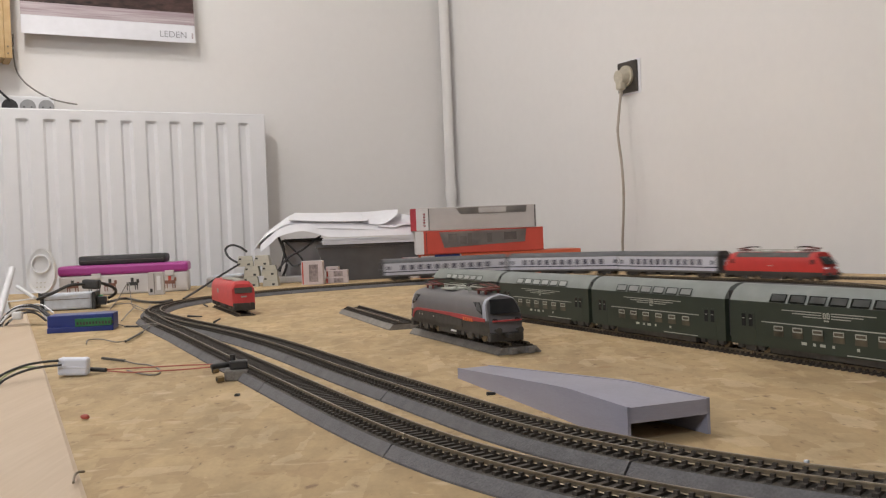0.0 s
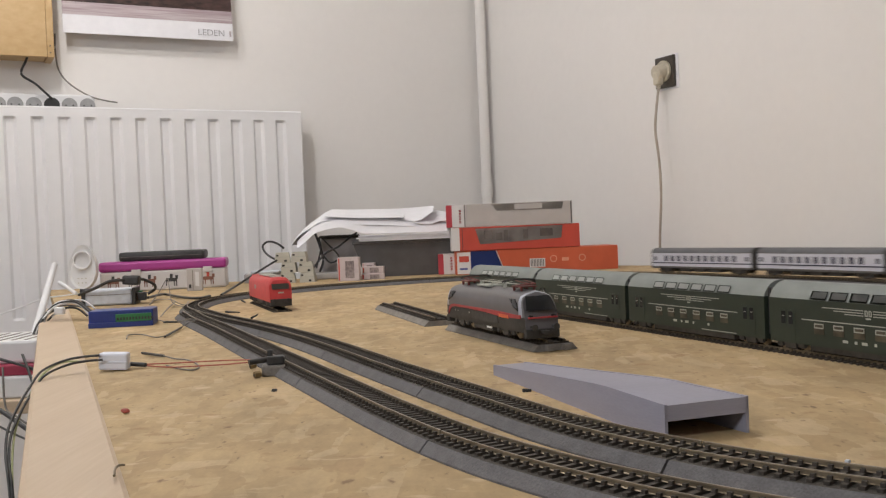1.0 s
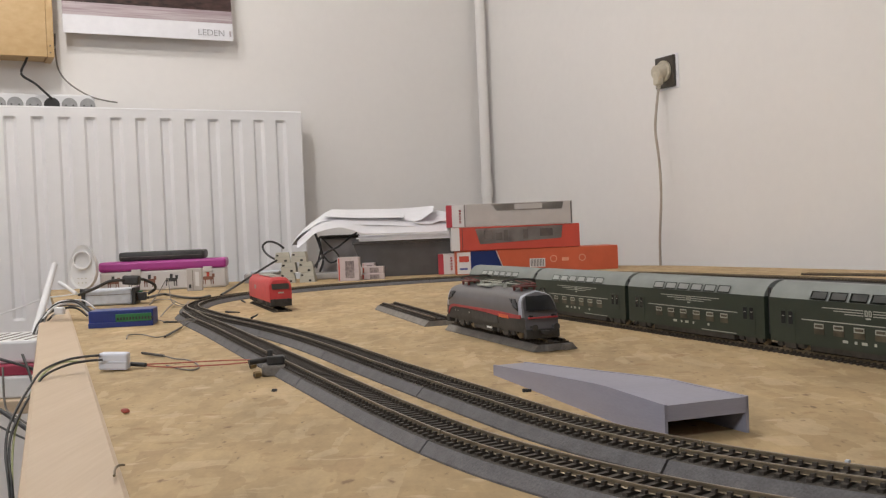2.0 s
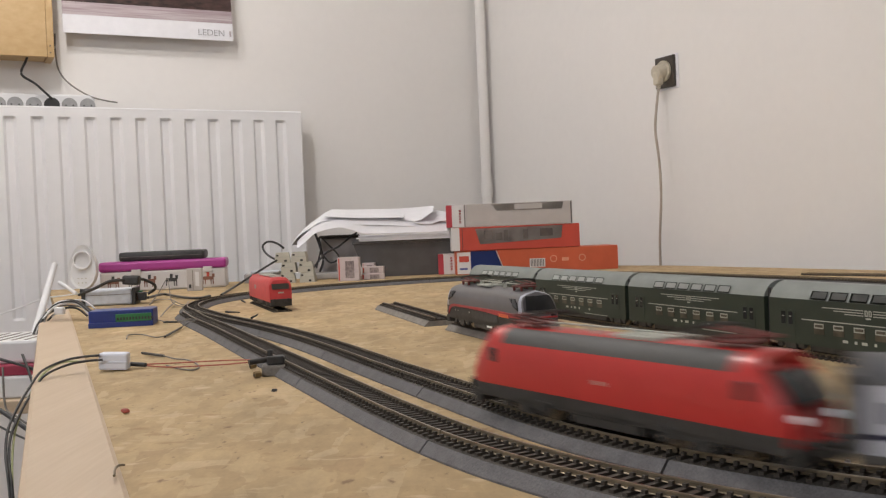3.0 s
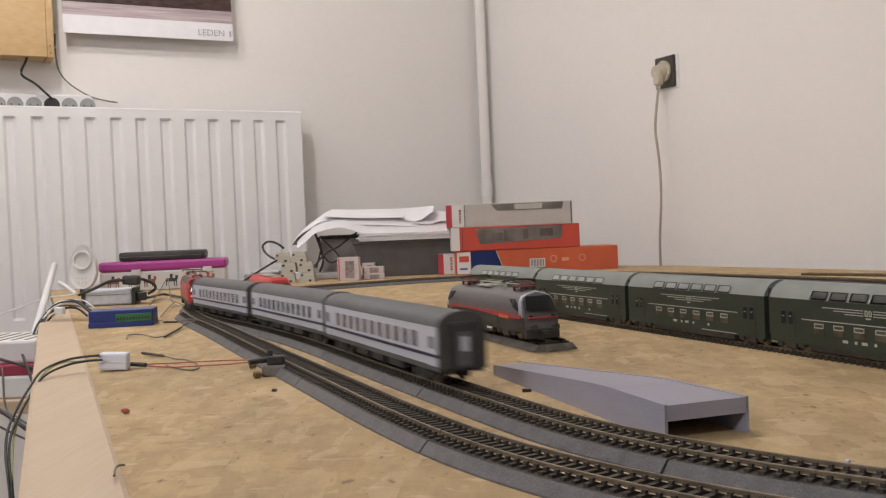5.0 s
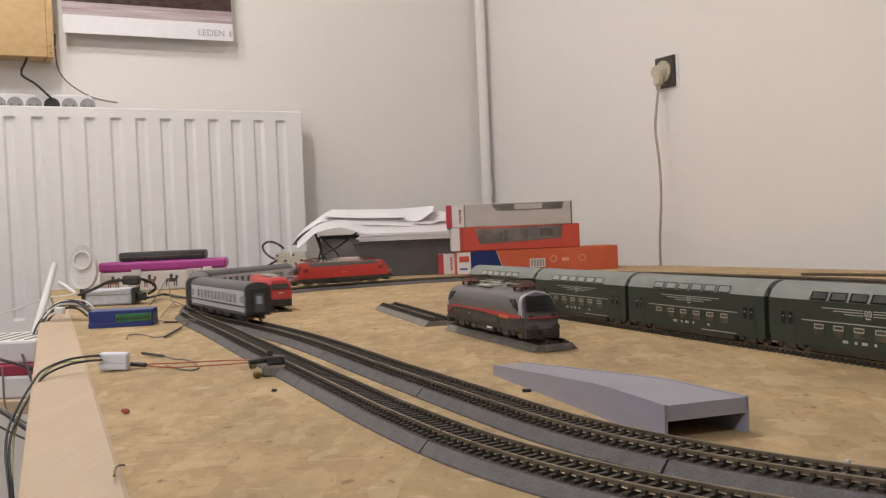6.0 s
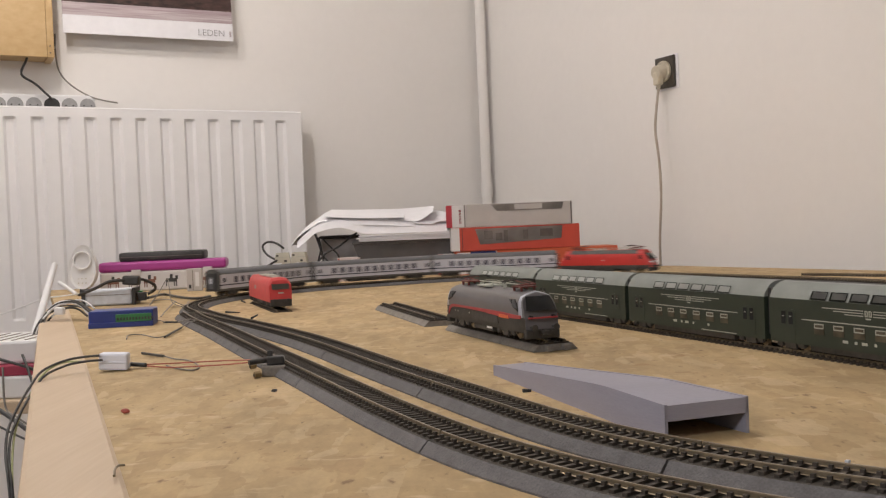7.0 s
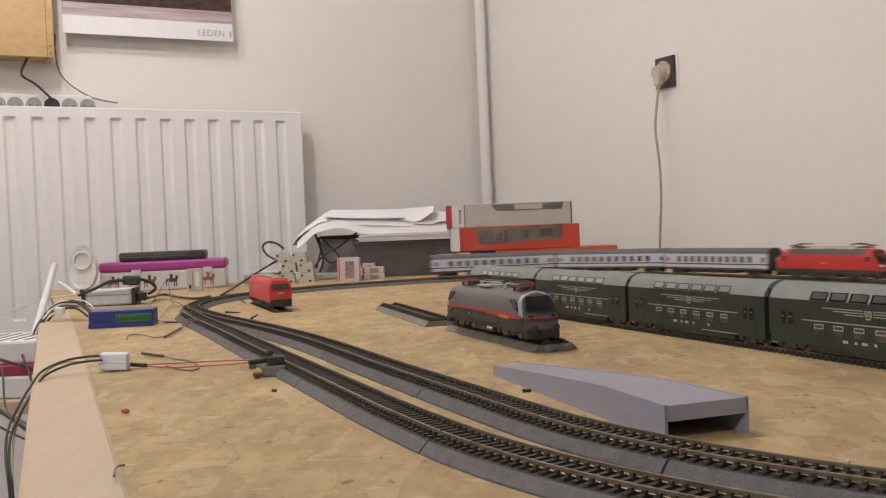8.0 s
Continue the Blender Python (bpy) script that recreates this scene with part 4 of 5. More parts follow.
def carton(name, label, body, L, D, H, m, extra):
    root = thing(name, label, "box", "stacked boxes", m=m)
    part("carton", boxed(0, L, 0, D, 0, H, 0.0012), body, root)
    extra(root, L, D, H)
    return root


def front_panel(root, name, material, x0, x1, z0, z1, label="", out=0.0006):
    return part(name, boxed(x0, x1, -out, 0.0004, z0, z1), material, root, label)


def grey_extra(root, L, D, H):
    front_panel(root, "end_label", CARD, 0.012, 0.040, 0.001, H - 0.001, "white label strip")
    part("end_cap", boxed(-0.0008, 0.012, -0.0008, D, 0.0005, H - 0.0005), CRIMSON, root, "crimson end")
    for k in range(5):
        front_panel(root, "brand_bar", CRIMSON, 0.0285, 0.0335, 0.010 + 0.0066 * k, 0.0148 + 0.0066 * k)
    front_panel(root, "edge_line", BLACK, 0.0415, 0.0428, 0.001, H - 0.001)
    bm = bmesh.new()
    f = [(0.105, H - 0.002), (0.118, 0.036), (0.272, 0.036), (0.275, H - 0.002)]
    a = [bm.verts.new((x, -0.0008, z)) for x, z in f]
    bm.faces.new(a)
    bmesh.ops.solidify(bm, geom=bm.faces[:], thickness=0.0008)
    part("window", bm, WINDOW, root, "clear film window")
    front_panel(root, "insert", BOXGREY, 0.160, 0.225, 0.038, 0.050, out=0.0012)
    front_panel(root, "edge_line", BLACK, L - 0.004, L - 0.002, 0.001, H - 0.001)


def red_extra(root, L, D, H):
    part("end_sleeve", boxed(-0.0010, 0.018, -0.0008, D, 0.0004, H - 0.0004), CARD, root, "pale grey end sleeve")
    bm = bmesh.new()
    f = [(0.055, H - 0.004), (0.066, 0.014), (0.258, 0.022), (0.262, H - 0.003)]
    a = [bm.verts.new((x, -0.0008, z)) for x, z in f]
    bm.faces.new(a)
    bmesh.ops.solidify(bm, geom=bm.faces[:], thickness=0.0008)
    part("window", bm, WINDOW, root, "clear film window")
    murky = mat("murky_insert", (0.10, 0.085, 0.08), 0.3, second=(0.20, 0.17, 0.16), vary=0.4, scale=60, bump=0)
    for x, w, z0, z1 in ((0.076, 0.020, 0.026, 0.046), (0.103, 0.016, 0.022, 0.040), (0.122, 0.010, 0.020, 0.046), (0.168, 0.012, 0.023, 0.045), (0.208, 0.030, 0.028, 0.046)):
        front_panel(root, "insert", murky, x, x + w, z0, z1, out=0.0013)
    front_panel(root, "edge_line", BLACK, 0.024, 0.0252, 0.001, H - 0.001)


def orange_extra(root, L, D, H):
    front_panel(root, "label", CARD, 0.004, 0.036, 0.002, H - 0.003, "white label with red lettering bar")
    front_panel(root, "lettering", BOXRED, 0.009, 0.032, H - 0.026, H - 0.012, out=0.001)
    front_panel(root, "text_bars", BOXBLUE, 0.010, 0.028, 0.012, 0.016, out=0.001)
    bm = bmesh.new()
    f = [(0.0365, 0.001), (0.115, 0.001), (0.095, H - 0.001), (0.0365, H - 0.001)]
    bm.faces.new([bm.verts.new((x, -0.0005, z)) for x, z in f])
    bmesh.ops.solidify(bm, geom=bm.faces[:], thickness=0.0006)
    part("blue_field", bm, BOXBLUE, root, "dark blue printed field")
    bm = bmesh.new()
    f = [(0.1155, 0.001), (0.118, 0.001), (0.098, H - 0.001), (0.0955, H - 0.001)]
    bm.faces.new([bm.verts.new((x, -0.0006, z)) for x, z in f])
    bmesh.ops.solidify(bm, geom=bm.faces[:], thickness=0.0006)
    part("white_slash", bm, CARD, root)
    front_panel(root, "barcode", CARD, 0.175, 0.212, 0.012, 0.032)
    for k in range(9):
        front_panel(root, "bar", BLACK, 0.178 + 0.0036 * k, 0.1795 + 0.0036 * k, 0.014, 0.030, out=0.001)
    pale = mat("pale_print", (0.66, 0.31, 0.21), 0.5)
    for x in (0.232, 0.300):
        bm = bmesh.new()
        cyl(bm, (x, 0.0, 0.030), (x, -0.0008, 0.030), 0.0085, 20)
        part("mark", bm, pale, root, "pale round mark")
        bm = bmesh.new()
        cyl(bm, (x, 0.0, 0.030), (x, -0.0011, 0.030), 0.0062, 20)
        part("mark_field", bm, BOXORANGE, root)
    front_panel(root, "text_bar", pale, 0.252, 0.268, 0.024, 0.032)


def box_at(p, turn):
    return Matrix.Translation(p) @ pose(0, 0, 0, 0, 0, turn)


carton("model_box", "orange and blue cardboard model box at the bottom of a stack", BOXORANGE, 0.385, 0.12, 0.056, box_at((0.028, 2.262, 0.0), 1.5), orange_extra)
carton("model_box", "red model box with a film window in a stack", BOXRED, 0.302, 0.11, 0.055, box_at((0.022, 2.258, 0.0565), 2.0), red_extra)
carton("model_box", "grey model box with a red end, on top of a stack", BOXGREY, 0.296, 0.10, 0.0535, box_at((0.012, 2.262, 0.112), 0.5), grey_extra)
carton("model_box", "grey model box with a red end, half hidden beside the stack", BOXGREY, 0.20, 0.10, 0.050, box_at((-0.012, 2.32, 0.0), 1.0), grey_extra)


def crate():
    root = thing("storage_crate", "dark grey plastic storage crate under a pile of paper", "crate", m=pose(-0.205, 2.345, 0, 0, 0, 2))
    dark = mat("crate_plastic", (0.105, 0.101, 0.103), 0.5, vary=0.1, scale=30)
    bm = bmesh.new()
    outer = [[(0, 0), (0.24, 0), (0.24, 0.16), (0, 0.16)], [(-0.012, -0.008), (0.252, -0.008), (0.252, 0.168), (-0.012, 0.168)]]
    rows = [[(x + 0.012, y, 0.0) for x, y in outer[0]], [(x, y, 0.080) for x, y in outer[1]]]
    part("tub", loft(rows), dark, root)
    part("rim", boxed(-0.016, 0.256, -0.012, 0.172, 0.0802, 0.0875, 0.002), dark, root, "crate rim")


crate()


def paper_pile():
    """Loose sheets on the crate: a straight ream below, draped and rumpled sheets on top of it."""
    root = thing("paper_pile", "loose pile of white paper sheets sagging over a crate", "paper")
    rng = random.Random(5)
    for k in range(5):
        m = pose(-0.075 + rng.uniform(-0.006, 0.006), 2.322 + rng.uniform(0, 0.006), 0.0880 + 0.0030 * k, 0, 0, rng.uniform(-2.5, 2.5))
        part("sheet", boxed(-0.128, 0.122, 0, 0.17, 0, 0.0027, 0.0004, m), PAPER, root)

    def drape(front, back, yf, yb, bulge=0.004, lip=0.0):
        """A sheet between its front edge and its back edge, each given as (x, z)."""
        f = smooth_points([(x, yf, z) for x, z in front], 5)
        r = smooth_points([(x, yb, 0.107 + (z - 0.107) * yb / 2.33) for x, z in back], 5)
        rows = []
        for i, (p, q) in enumerate(zip(f, r)):
            line2 = [p, p.lerp(q, 0.06) + Vector((0, 0, lip)), p.lerp(q, 0.3) + Vector((0, 0, bulge)), p.lerp(q, 0.65) + Vector((0, 0, bulge * 0.8)), q]
            low = Vector((0, 0.0003, -0.0008))
            rows.append([tuple(v) for v in line2] + [tuple(v + low) for v in reversed(line2)])
        part("sheet", loft(rows), PAPER, root, smooth=35)

    drape([(-0.352, 0.078), (-0.326, 0.098), (-0.303, 0.1145), (-0.250, 0.1246), (-0.215, 0.116), (-0.180, 0.107), (-0.08, 0.1055), (0.030, 0.1045)],
          [(-0.371, 0.082), (-0.346, 0.120), (-0.315, 0.142), (-0.270, 0.155), (-0.200, 0.154), (-0.150, 0.150), (-0.06, 0.142), (0.030, 0.132)], 2.325, 2.47, 0.016, 0.016)
    drape([(-0.296, 0.1285), (-0.250, 0.1310), (-0.190, 0.1285), (-0.130, 0.1250), (-0.05, 0.1180), (0.035, 0.1120)],
          [(-0.296, 0.150), (-0.250, 0.159), (-0.200, 0.158), (-0.130, 0.155), (-0.05, 0.146), (0.040, 0.134)], 2.331, 2.49, 0.012, 0.011)
    drape([(-0.372, 0.081), (-0.348, 0.108), (-0.318, 0.127), (-0.283, 0.1420), (-0.190, 0.1400), (-0.1214, 0.1365), (-0.06, 0.1255), (0.020, 0.1190)],
          [(-0.376, 0.085), (-0.352, 0.126), (-0.318, 0.151), (-0.285, 0.166), (-0.200, 0.163), (-0.125, 0.161), (-0.05, 0.152), (0.030, 0.142)], 2.336, 2.50, 0.005, 0.003)
    drape([(-0.284, 0.1525), (-0.230, 0.1475), (-0.160, 0.1440), (-0.0914, 0.1425)], [(-0.284, 0.1690), (-0.230, 0.1665), (-0.160, 0.1650), (-0.095, 0.1640)], 2.332, 2.48, 0.002)
    drape([(-0.104, 0.1400), (-0.075, 0.1330), (-0.052, 0.1350), (-0.020, 0.1545)], [(-0.115, 0.1640), (-0.080, 0.1650), (-0.050, 0.1665), (-0.018, 0.1675)], 2.336, 2.46, 0.005)
    drape([(-0.070, 0.1290), (-0.030, 0.1240), (0.000, 0.1300), (0.040, 0.1220)], [(-0.060, 0.1560), (-0.020, 0.1570), (0.010, 0.1520), (0.050, 0.1450)], 2.330, 2.44, 0.003)


paper_pile()


# ---------------- electronics and clutter at the far edge ----------------
PURPLE = mat("purple_lid", (0.40, 0.05, 0.28), 0.4, vary=0.05, scale=30)
TINW = mat("printed_tin", (0.62, 0.60, 0.60), 0.4, vary=0.04, scale=30)
ALU = mat("brushed_aluminium", (0.62, 0.66, 0.73), 0.45, metal=0.15, scale=100, stretch=(1, 8, 1))
BLUEP = mat("blue_plastic", (0.022, 0.045, 0.24), 0.4, scale=40)
GREENP = mat("green_terminal", (0.03, 0.20, 0.07), 0.45, scale=60)
BEIGE = mat("beige_plastic", (0.52, 0.50, 0.43), 0.5, vary=0.04, scale=60)
MILKY = mat("milky_plastic", (0.80, 0.83, 0.93), 0.35, vary=0.03, scale=60)
REDWIRE = mat("red_wire", (0.42, 0.11, 0.07), 0.5)
BROWNP = mat("brown_print", (0.22, 0.10, 0.07), 0.6)


def tin_box():
    root = thing("pencil_tin", "white printed tin with riders and a purple lid", "tin box", m=Matrix.Translation((-0.762, 2.120, 0)) @ pose(0, 0, 0, 0, 0, 9))
    L = 0.276
    part("body", boxed(0.002, L - 0.002, 0.002, 0.098, 0, 0.044, 0.004), TINW, root, "white tin printed with small riders")
    part("lid", boxed(0, L, 0, 0.1, 0.0442, 0.066, 0.006), PURPLE, root, "glossy purple lid")
    for k, x in enumerate((0.03, 0.075, 0.108, 0.155, 0.235)):
        bm = bmesh.new()
        box(bm, x - 0.012, x + 0.012, 0.0008, 0.0021, 0.018, 0.0255, 0.0)
        box(bm, x + 0.009, x + 0.0145, 0.0008, 0.0021, 0.0235, 0.0315)
        for e in (-0.011, -0.006, 0.006, 0.011):
            box(bm, x + e - 0.0009, x + e + 0.0009, 0.0008, 0.0021, 0.008, 0.018)
        part("horse_print", bm, BLACK if k % 2 else BROWNP, root, "small printed horse shape")
        part("rider_print", boxed(x - 0.003, x + 0.003, 0.0006, 0.0021, 0.0256, 0.0350), BOXRED if k in (1, 4) else BLACK, root)
    for x in (0.07, 0.225):
        part("clasp", boxed(x, x + 0.02, -0.0015, 0.002, 0.036, 0.048, 0.001), TINW, root)


tin_box()
o = tagged(part("wallet", boxed(0, 0.186, 0, 0.085, 0, 0.020, 0.005, pose(-0.722, 2.138, 0.0664, 0, 0, 8)), BLACK, None, smooth=40), "black leather wallet lying on the tin", "wallet")
part("seam", boxed(0.004, 0.180, -0.0006, 0.001, 0.009, 0.0098, 0.0, pose(-0.722, 2.138, 0.0664, 0, 0, 8)), GREYC, o)


def relay(m, name="point_motor", label="pale grey point relay with dark slots"):
    root = thing(name, label, "relay", "stacked relays", m=m)
    part("case", loft([[(-0.0175, 0, 0), (0.0175, 0, 0), (0.0175, 0.03, 0), (-0.0175, 0.03, 0)], [(-0.0172, 0, 0.010), (0.0172, 0, 0.010), (0.0172, 0.03, 0.010), (-0.0172, 0.03, 0.010)], [(-0.0145, 0.001, 0.0235), (0.0145, 0.001, 0.0235), (0.0145, 0.029, 0.0235), (-0.0145, 0.029, 0.0235)]]), BEIGE, root)
    part("slot", boxed(0.004, 0.010, -0.0006, 0.001, 0.002, 0.0065), BLACK, root)
    part("slot", boxed(-0.0140, -0.0085, 0.0, 0.002, 0.0150, 0.0190), UNDER, root)
    part("seam", boxed(-0.0172, 0.0172, -0.0004, 0.001, 0.0125, 0.0133), CREAM, root)
    return root


r0 = relay(pose(-0.361, 2.215, 0, 0, 0, 4))
for x, z, a in ((-0.316, 0, -3), (-0.358, 0.0238, 0), (-0.318, 0.0238, 3), (-0.371, 0.0476, 6), (-0.334, 0.0476, -2)):
    copy_thing(r0, pose(x, 2.215, z, 0, 0, a))


PINKCARD = mat("pinkish_card", (0.62, 0.53, 0.53), 0.6, vary=0.05, scale=60)
SMUDGE = mat("printed_picture", (0.40, 0.33, 0.32), 0.5, second=(0.13, 0.10, 0.10), scale=160, stretch=(2, 1, 1), bump=0)


def small_box(m, L, H, label):
    root = thing("small_box", label, "box", "small cartons", m=m)
    part("carton", boxed(0, L, 0, 0.03, 0, H, 0.0008), PINKCARD, root)
    part("print", boxed(0.002, L * 0.10, -0.0005, 0.001, 0.002, H - 0.002), BOXRED, root)
    part("picture", boxed(L * 0.36, L * 0.78, -0.0006, 0.001, H * 0.12, H * 0.85), SMUDGE, root)
    return root


small_box(pose(-0.243, 2.200, 0, 0, 0, -3), 0.049, 0.054, "upright white carton with red and brown print")
small_box(pose(-0.191, 2.225, 0, 0, 0, 2), 0.053, 0.0135, "flat white carton with a red edge")
small_box(pose(-0.190, 2.230, 0.0137, 0, 0, -2), 0.050, 0.016, "white carton on top of a flat one")
small_box(pose(-0.196, 2.310, 0.0, 0, 0, -2), 0.030, 0.036, "small white carton behind the others")


def night_light():
    root = thing("white_plug_device", "white oval plastic device with a round ring", "plug device", m=Matrix.Translation((-0.7765, 2.0600, 0.0128)) @ pose(0, 0, 0, -6, 0, 0))
    n = 28
    def oval(w, z0, z1, y):
        return [(w * math.cos(a * 2 * math.pi / n) * (1 - 0.10 * math.sin(a * 2 * math.pi / n)), y, (z0 + z1) / 2 + (z1 - z0) / 2 * math.sin(a * 2 * math.pi / n)) for a in range(n)]
    part("case", loft([oval(0.025, 0.004, 0.090, 0.004), oval(0.0295, 0.0, 0.0955, 0.0), oval(0.0295, 0.0, 0.0955, 0.016), oval(0.024, 0.004, 0.090, 0.022)]), WHITE, root, smooth=40)
    bm = tube([(0.0185 * math.cos(a * math.pi / 8), -0.001, 0.062 + 0.0185 * math.sin(a * math.pi / 8)) for a in range(17)], 0.0024, 8, 3)
    part("ring", bm, WHITE, root, "raised translucent ring", smooth=60)
    for x in (-0.008, 0, 0.008):
        part("mark", boxed(x - 0.002, x + 0.002, -0.0008, 0.001, 0.022, 0.0235), BEIGE, root)
        part("mark", boxed(x - 0.0012, x + 0.0012, -0.0008, 0.001, 0.012, 0.0145), BEIGE, root)
    part("foot", boxed(-0.008, 0.008, 0.004, 0.018, -0.012, 0.004, 0.002), BLACK, root)


night_light()


def silver_box():
    root = thing("booster_box", "brushed aluminium electronics box with black ends", "electronics", m=Matrix.Translation((-0.622, 1.660, 0.0)) @ pose(0, 0, 0, 0, 0, 10))
    part("shell", boxed(0, 0.078, 0, 0.06, 0.001, 0.0285, 0.003), ALU, root)
    for x in (-0.006, 0.0782):
        part("end_plate", boxed(x, x + 0.006, -0.001, 0.061, 0, 0.0295, 0.001), BLACK, root, "black end plate")
    part("slot_line", boxed(0.002, 0.076, -0.0006, 0.001, 0.0185, 0.0195), GREYC, root)
    part("plug", boxed(0.0845, 0.100, 0.008, 0.028, 0.006, 0.020, 0.001), BLACK, root, "black plug")
    part("terminal", boxed(0.0845, 0.091, 0.032, 0.050, 0.005, 0.022, 0.001), GREENP, root)


silver_box()


def blue_decoder():
    root = thing("blue_decoder", "blue plastic decoder box with green terminals", "electronics", m=Matrix.Translation((-0.457, 1.228, 0.0)) @ pose(0, 0, 0, 0, 0, 9))
    L = 0.0800
    part("case", boxed(0, L, 0, 0.045, 0, 0.0215, 0.0012), BLUEP, root)
    part("step", boxed(0.0, L, -0.004, 0.0005, 0, 0.0065, 0.0006), BLUEP, root)
    t = part("terminal_strip", boxed(0.034, L - 0.002, -0.0045, 0.0004, 0.0068, 0.0165, 0.0004), GREENP, root, "green screw terminal strip")
    for k in range(12):
        part("hole", boxed(0.036 + 0.0038 * k, 0.0382 + 0.0038 * k, -0.005, -0.004, 0.009, 0.0125), BLACK, t)


blue_decoder()


def grey_module():
    root = thing("relay_module", "grey plastic relay module standing upright", "electronics", m=Matrix.Translation((-0.548, 2.045, 0)) @ pose(0, 0, 0, 0, 0, 6))
    part("case", boxed(0, 0.032, 0, 0.018, 0, 0.048, 0.0015), BOXGREY, root)
    part("rib", boxed(0.012, 0.0135, -0.001, 0.001, 0.003, 0.045), GREYC, root)
    part("knob", boxed(0.004, 0.009, -0.002, 0.001, 0.006, 0.014, 0.001), BLACK, root)
    part("tab", boxed(0.018, 0.026, -0.0012, 0.001, 0.010, 0.040), CARD, root)


grey_module()
cable("ferrite_cable", "black cable arching between boxes", [(-0.6321, 1.6600, 0.0215), (-0.5999, 1.6400, 0.0312), (-0.5703, 1.6400, 0.0436), (-0.5508, 1.6600, 0.0437), (-0.5297, 1.6800, 0.0437), (-0.5144, 1.7000, 0.0331), (-0.5189, 1.7200, 0.0230), (-0.5314, 1.7200, 0.0154)], 0.0026)
o = tagged(part("ferrite_core", boxed(-0.0145, 0.0145, -0.008, 0.008, -0.008, 0.008, 0.003, Matrix.Translation((-0.5417, 1.6650, 0.0430)) @ pose(0, 0, 0, 0, 4, 0)), BLACK, None), "black ferrite clamp on a cable", "ferrite core")
cable("long_cable", "black cable lying towards the track curve", [(-0.5119, 1.6558, 0.0120), (-0.5473, 1.8710, 0.0050), (-0.4868, 1.7702, 0.0040), (-0.4413, 1.7141, 0.0040), (-0.4320, 1.7678, 0.0040)], 0.0024)
cable("relay_cable", "black cable rising to the relay stack", [(-0.4201, 1.8065, 0.0030), (-0.4373, 2.0000, 0.0072), (-0.4234, 2.0800, 0.0216), (-0.3986, 2.1500, 0.0412), (-0.3779, 2.1800, 0.0546)], 0.0024)
cable("loop_cable", "black cable loop behind the relays", [(-0.3891, 2.2600, 0.0512), (-0.4168, 2.2700, 0.0681), (-0.4272, 2.2800, 0.0871), (-0.4133, 2.2800, 0.0972), (-0.3934, 2.2800, 0.0924), (-0.3765, 2.2800, 0.0796)], 0.0025)
cable("crate_cable", "black cables bundled beside the crate", [(-0.3128, 2.3600, 0.0268), (-0.2996, 2.3600, 0.0750), (-0.3038, 2.3700, 0.1029), (-0.2824, 2.3600, 0.0854), (-0.2561, 2.3600, 0.0523), (-0.2775, 2.3600, 0.0393), (-0.2987, 2.3700, 0.0608)], 0.0022)
cable("crate_cable", "black cables bundled beside the crate", [(-0.3213, 2.3400, 0.0238), (-0.2892, 2.3500, 0.0609), (-0.2549, 2.3600, 0.0787), (-0.2243, 2.3700, 0.1024), (-0.2100, 2.3700, 0.1102)], 0.0024)
cable("crate_cable", "black cables bundled beside the crate", [(-0.3184, 2.3900, 0.1174), (-0.3046, 2.3800, 0.0818), (-0.2979, 2.3800, 0.0437), (-0.3075, 2.3800, 0.0160)], 0.0032)
GREYPL = mat("smoky_plastic", (0.40, 0.39, 0.40), 0.3, scale=40)
o = tagged(part("plastic_bin", boxed(-0.045, 0.050, 0, 0.07, 0, 0.098, 0.004, Matrix.Translation((-0.262, 2.43, 0)) @ pose(0, 0, 0, 0, 0, 6)), GREYPL, None), "smoky grey plastic bin behind the cables", "bin")
part("rim", boxed(-0.048, 0.053, -0.003, 0.073, 0.0982, 0.106, 0.003, Matrix.Translation((-0.262, 2.43, 0)) @ pose(0, 0, 0, 0, 0, 6)), UNDER, o, "dark rim")
o = tagged(part("plastic_tray", boxed(0, 0.075, 0, 0.05, 0, 0.016, 0.003, pose(-0.318, 2.33, 0, 0, 0, 5)), GREYPL, None), "shallow smoky plastic tray", "tray")
o = tagged(part("plastic_tray", boxed(0, 0.10, 0, 0.06, 0, 0.022, 0.003, pose(-0.475, 2.28, 0, 0, 0, 8)), GREYPL, None), "shallow smoky plastic tray", "tray")
o = tagged(part("silver_lid", boxed(0, 0.07, 0, 0.05, 0, 0.006, 0.002, pose(-0.46, 2.285, 0.0222, 0, 0, -6)), ALU, None), "thin metal lid on a plastic tray", "lid")

# wires about the blue box and the track
for pts in ([(-0.3928, 1.2905, 0.0030), (-0.3768, 1.2647, 0.0040), (-0.3649, 1.2465, 0.0030)], [(-0.3457, 1.2383, 0.0030), (-0.3180, 1.1898, 0.0100), (-0.3059, 1.1834, 0.0080), (-0.2937, 1.1451, 0.0030)], [(-0.3554, 1.0656, 0.0010), (-0.3607, 1.0897, 0.0030), (-0.3501, 1.1008, 0.0020), (-0.3190, 1.0512, 0.0030), (-0.3108, 1.0594, 0.0030)], [(-0.3195, 1.1555, 0.0030), (-0.3223, 1.1998, 0.0050), (-0.3099, 1.1852, 0.0080)]):
    cable("thin_wire", "thin grey wire lying on the board", pts, 0.0007, GREYC)
for a, b in (((-0.3683, 1.2533, 0.0025), (-0.3465, 1.2439, 0.0025)), ((-0.3105, 1.0581, 0.0025), (-0.3203, 1.1608, 0.0025)), ((-0.2890, 0.9095, 0.0025), (-0.2600, 0.8798, 0.0025))):
    bm = bmesh.new()
    cyl(bm, a, b, 0.0013, 10)
    tagged(part("shrink_sleeve", bm, BLACK, None, smooth=40), "black heat-shrink sleeve on a wire", "wire sleeve")
